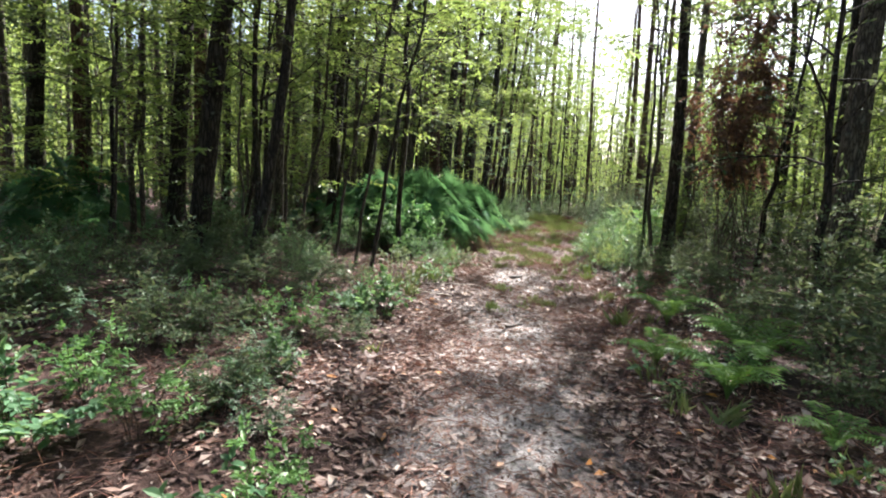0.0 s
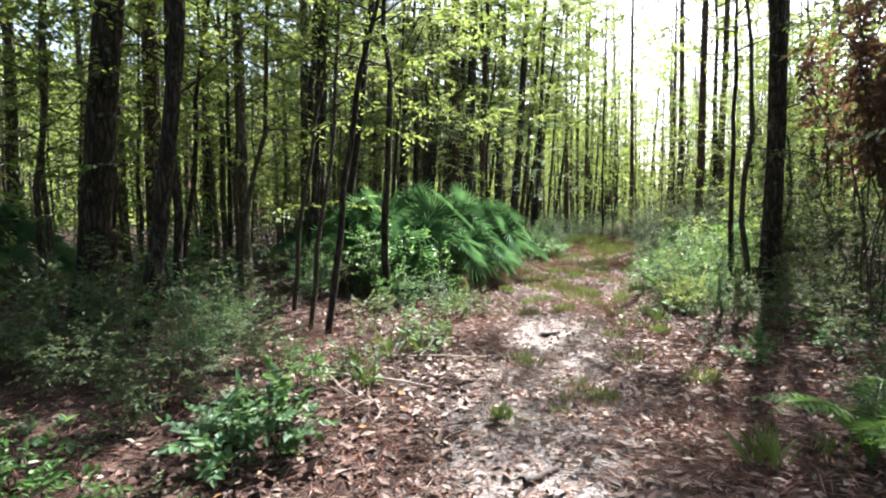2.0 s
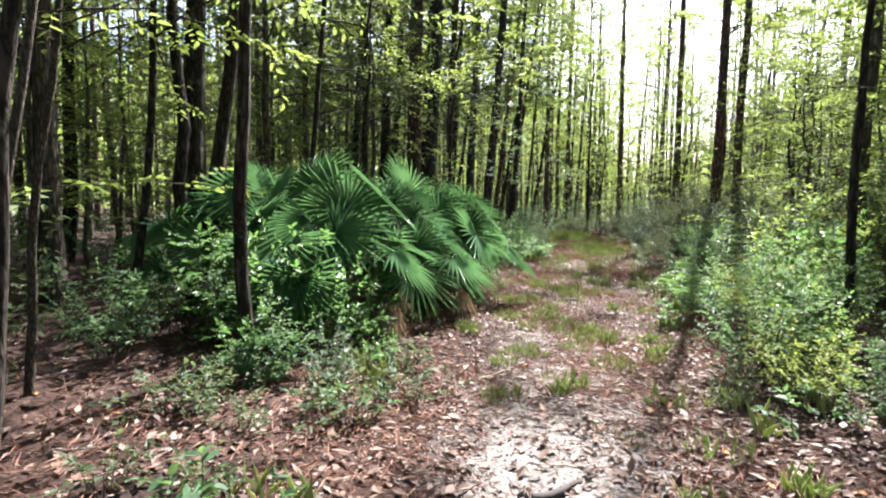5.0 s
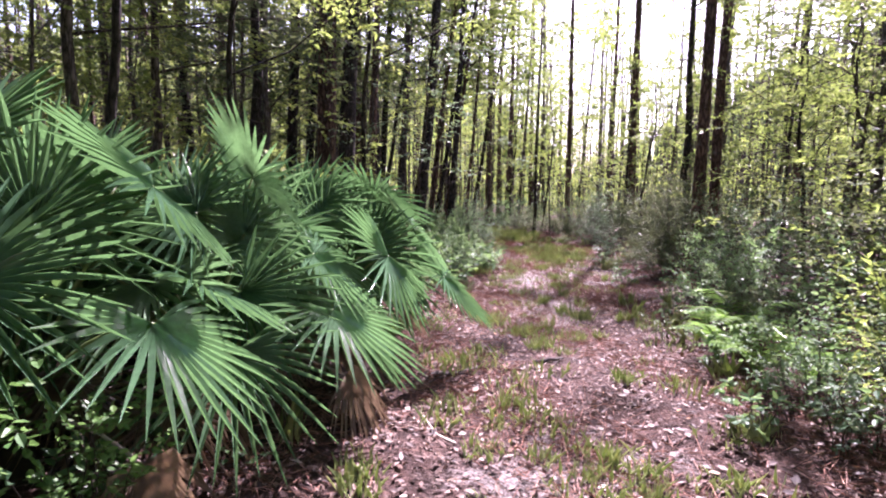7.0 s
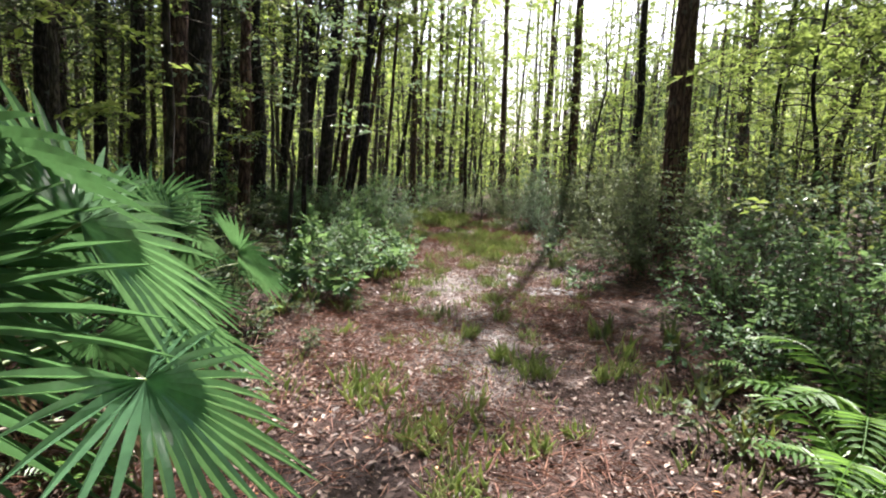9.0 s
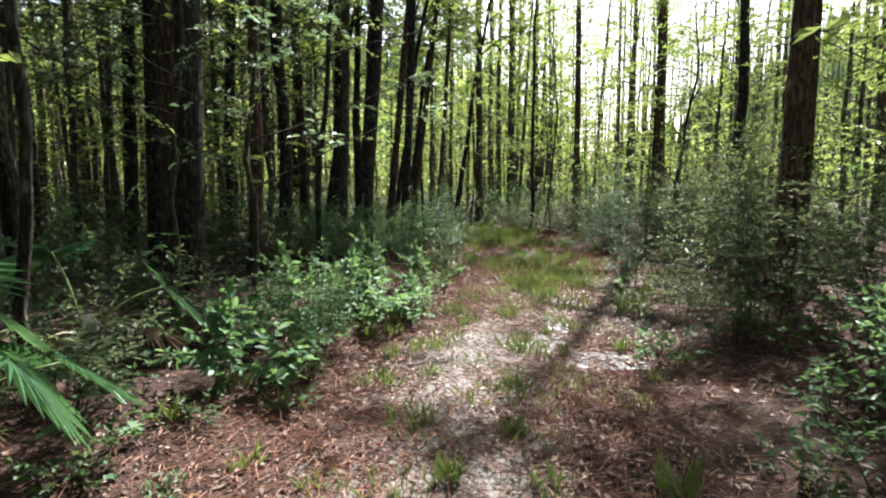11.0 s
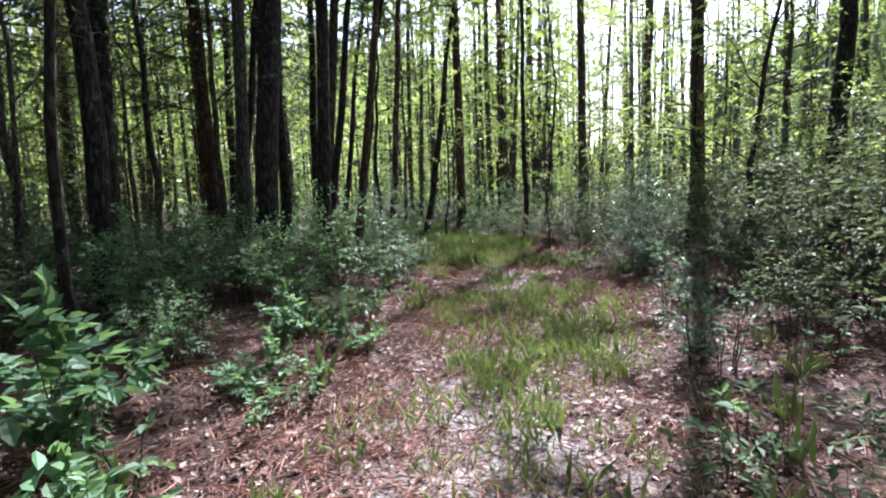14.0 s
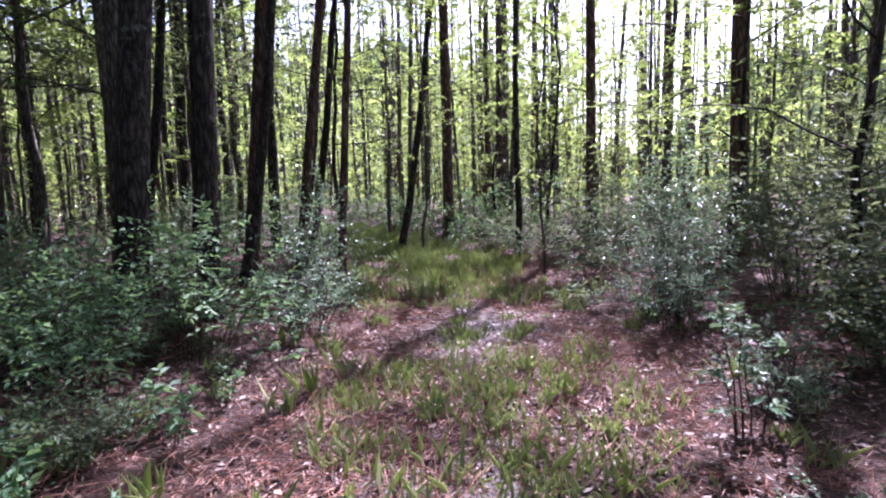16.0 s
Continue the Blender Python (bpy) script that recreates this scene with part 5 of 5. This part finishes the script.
# ---- the forest floor: fallen leaves, pine straw, grass ----
def litter():
    rng = np.random.default_rng(55)
    n = 130000
    y = rng.uniform(0.5, 36, n)
    d = np.where(rng.uniform(size=n) < 0.6, rng.normal(size=n) * 1.5, rng.uniform(-7, 7, n))
    x0 = track_x(y) + d
    drift = 0.5 + 0.5 * np.sin(x0 * 1.9 + 1.7 * np.sin(y * 0.6)) * np.sin(y * 1.4 + 0.8 * np.sin(x0 * 1.1))
    late = np.clip((y - 10) / 6, 0, 1)
    keep = rng.uniform(size=n) < np.where(np.abs(d) < 0.55, 0.5, 0.95) * (0.35 + 0.65 * drift) * (1 - 0.3 * late)
    y, d = y[keep], d[keep]
    x = track_x(y) + d
    n = len(x)
    z = ground_z(x, y) + 0.012 + rng.uniform(0, 0.012, n)
    g = Geo()
    w = rand_dirs(rng, n)
    w[:, 2] *= 0.18
    nr = rand_dirs(rng, n, 0) * 0.45
    nr[:, 2] = 1
    ln = rng.uniform(0.035, 0.11, n) * (1 - 0.35 * np.clip((y - 10) / 6, 0, 1))
    g.leaves(np.column_stack([x, y, z]), w, nr, ln, ln * rng.uniform(0.35, 0.6, n), 0.15, rng.uniform(-0.15, 0.15, (n, 1)))
    n = 42000
    y = 0.5 + 31 * rng.uniform(0, 1, n)
    x = track_x(y) + rng.normal(size=n) * 1.3
    nr = rand_dirs(rng, n, 0) * 0.9
    nr[:, 2] = 1
    ln = rng.uniform(0.015, 0.04, n)
    g.leaves(np.column_stack([x, y, ground_z(x, y) + 0.008 + rng.uniform(0, 0.014, n)]), rand_dirs(rng, n) * np.array([1, 1, 0.3]), nr, ln, ln * rng.uniform(0.4, 0.8, n), 0.2, 0.05)
    tagged(new("fallen_leaves", g.mesh("fallen_leaves", M_LITTER)), "scattered dry brown fallen leaves on the ground", "leaf litter", "", "stuff")
    n = 150000
    y = 0.5 + 34 * rng.uniform(0, 1, n) ** 0.8
    x = track_x(y) + rng.normal(size=n) * 1.9
    keep = np.sin(x * 2.1 + 1.3 * np.sin(y * 0.8)) * np.sin(y * 1.1 + x) > rng.uniform(-0.9, 0.5, n)
    x, y = x[keep], y[keep]
    n = len(x)
    z = ground_z(x, y) + 0.008 + rng.uniform(0, 0.03, n)
    w = rand_dirs(rng, n)
    w[:, 2] *= 0.25
    g = Geo()
    g.leaves(np.column_stack([x, y, z]), w, rand_dirs(rng, n, 3), rng.uniform(0.10, 0.24, n), 0.0068, 0.3, 0.02)
    tagged(new("pine_straw", g.mesh("pine_straw", M_STRAW)), "red-brown fallen pine needles on the ground", "pine straw", "", "stuff")


litter()


def grass():
    rng = np.random.default_rng(66)
    g = Geo()
    tufts = []
    for i in range(520):
        y = rng.uniform(7, 44)
        d = rng.normal() * 0.7 + 0.2
        x = track_x(y) + d
        if y < 11 and rng.uniform() < 0.75:
            continue
        tufts.append((x, y, rng.uniform(0.04, 0.13), int(rng.integers(14, 34)), rng.uniform(0.06, 0.26)))
    for i in range(75):
        y = rng.uniform(22.5, 27)
        tufts.append((track_x(y) + rng.normal() * 0.45 + 0.2, y, rng.uniform(0.06, 0.16), 16, 0.25))
    for i in range(400):
        y = rng.uniform(29.5, 46)
        tufts.append((track_x(y) + rng.normal() * 1.0, y, rng.uniform(0.1, 0.22), 20, 0.3))
    for i in range(90):
        y = rng.uniform(1, 30)
        tufts.append((track_x(y) + rng.choice([-1, 1]) * rng.uniform(1.1, 2.0), y, rng.uniform(0.10, 0.22), 11, 0.10))
    for x, y, h, n, r in tufts:
        n, h = int(n * 1.6), h * 1.15
        a, q = rng.uniform(0, 6.28, n), np.sqrt(rng.uniform(0, 1, n)) * r
        px, py = x + np.cos(a) * q, y + np.sin(a) * q
        p = np.column_stack([px, py, ground_z(px, py) - 0.005])
        w = rand_dirs(rng, n) * 0.55
        w[:, 2] = 1
        g.leaves(p, w, rand_dirs(rng, n), h * rng.uniform(0.6, 1.3, n), rng.uniform(0.0018, 0.0034, n), 0.2, 0.34)
    tagged(new("grass", g.mesh("grass", M_GRASS)), "thin yellow-green grass tufts on the track", "grass", "", "stuff")


grass()

# ---- dead wood on the ground ----
def stick(seed, x, y, turn, length, radius, mat, label, name="fallen_branch", forks=2):
    rng = np.random.default_rng(seed)
    g = Geo()
    ln = branch_line(rng, (-length / 2, 0, radius * 0.6), (1, 0, 0), length, 7)
    ln[:, 2] = radius * 0.6 + np.abs(rng.normal(size=len(ln))) * 0.006
    g.tube(ln, np.linspace(radius, radius * 0.5, len(ln)), 7, 0.12, seed)
    for k in range(forks):
        b = branch_line(rng, ln[3 + k], (0.7, rng.choice([-1, 1]) * 0.7, 0.10), length * 0.35, 4)
        b[:, 2] = np.maximum(b[:, 2], radius * 0.5)
        g.tube(b, np.linspace(radius * 0.6, radius * 0.25, len(b)), 5, 0.05)
    ob = tagged(new(name, g.mesh(name, mat, True)), label, "branch", "dead wood")
    return place(ob, x, y, turn)


stick(1, 0.78, 15.27, 0.1, 0.32, 0.024, M_ROT, "black rotten log half sunk in the track", "log", 0)
stick(2, 0.25, 9.75, 0.2, 0.34, 0.028, M_ROT, "dark rotten wood in a hollow of the track", "log", 0)
stick(3, -1.35, 8.7, 0.6, 1.7, 0.012, M_DEADWOOD, "pale bent stick lying on the leaves")
stick(4, -1.9, 7.9, 0.1, 2.4, 0.014, M_DEADWOOD, "long thin fallen branch on the leaves")
stick(5, 0.85, 16.5, -0.5, 0.55, 0.010, M_ROT, "thin dark twig on pine straw", forks=0)
stick(6, 0.2, 6.2, 0.3, 0.35, 0.025, M_ROT, "dark bark piece on the track", "log", 0)
stick(7, 1.5, 21.5, 1.2, 0.35, 0.014, M_ROT, "short dark stick on the track", forks=0)
stick(8, -0.15, 15.1, 0.9, 0.5, 0.03, M_ROT, "dark rotten wood beside the track", "log", 1)
stick(9, -2.4, 3.2, 0.9, 1.1, 0.008, M_DEADWOOD, "thin pale twig among shrubs")
stick(10, 1.9, 9.3, -0.4, 0.8, 0.009, M_DEADWOOD, "thin pale twig on the leaves")
stick(11, 2.9, 26.2, 0.4, 0.5, 0.02, M_ROT, "dark rotten wood on the track", "log", 0)
for i in range(46):
    r = np.random.default_rng(900 + i)
    y = r.uniform(2, 30)
    stick(40 + i, float(track_x(y)) + r.normal() * 1.7, y, r.uniform(0, 6.28), r.uniform(0.2, 0.9), r.uniform(0.004, 0.010), M_ROT if i % 2 else M_DEADWOOD,
          "thin dead twig on the forest floor", forks=i % 3)

# ---- wet mud in the ruts ----
M_WET, _n, _l, _p = material("wet_mud")
_tc = _n.new("ShaderNodeTexCoord")
_nz = noise_tex(_n, _l, 7.0, 5.0, 0.7, _tc.outputs["Object"])
_r = ramp(_n, [(0.35, (0.022, 0.022, 0.025)), (0.65, (0.085, 0.084, 0.092))])
_l.new(_nz.outputs["Fac"], _r.inputs[0])
_l.new(_r.outputs[0], _p.inputs["Base Color"])
_p.inputs["Specular IOR Level"].default_value = 0.3
_r2 = ramp(_n, [(0.4, (0.16, 0.16, 0.16)), (0.6, (0.85, 0.85, 0.85))])
_l.new(_nz.outputs["Fac"], _r2.inputs[0])
_l.new(_r2.outputs[0], _p.inputs["Roughness"])


def wet_patch(x, y, rx, ry, seed):
    """A shallow wet hollow that follows the ground, with an irregular edge."""
    rng = np.random.default_rng(seed)
    k, rings = 26, 5
    a = np.arange(k) / k * 2 * np.pi
    rim = 1 + 0.22 * np.sin(a * 2 + seed) + 0.14 * np.sin(a * 5 + 2 * seed) + 0.08 * rng.normal(size=k)
    v = [(x, y, gz(x, y) + 0.012)]
    for j in range(1, rings + 1):
        px, py = x + np.cos(a) * rx * rim * j / rings, y + np.sin(a) * ry * rim * j / rings
        pz = ground_z(px, py) + (0.012 if j < rings else -0.012)
        v += list(zip(px, py, pz))
    f = [(0, 1 + i, 1 + (i + 1) % k) for i in range(k)]
    for j in range(rings - 1):
        o, q = 1 + j * k, 1 + (j + 1) * k
        f += [(o + i, q + i, q + (i + 1) % k, o + (i + 1) % k) for i in range(k)]
    me = bpy.data.meshes.new("puddle")
    me.from_pydata([tuple(map(float, p)) for p in v], [], f)
    me.materials.append(M_WET)
    me.polygons.foreach_set("use_smooth", [True] * len(me.polygons))
    tagged(new("puddle", me), "shallow wet grey mud patch on the track", "puddle", "wet patches")


wet_patch(1.95, 20.9, 0.22, 0.5, 1)
wet_patch(2.45, 20.35, 0.35, 0.35, 2)
wet_patch(2.15, 21.6, 0.2, 0.35, 3)
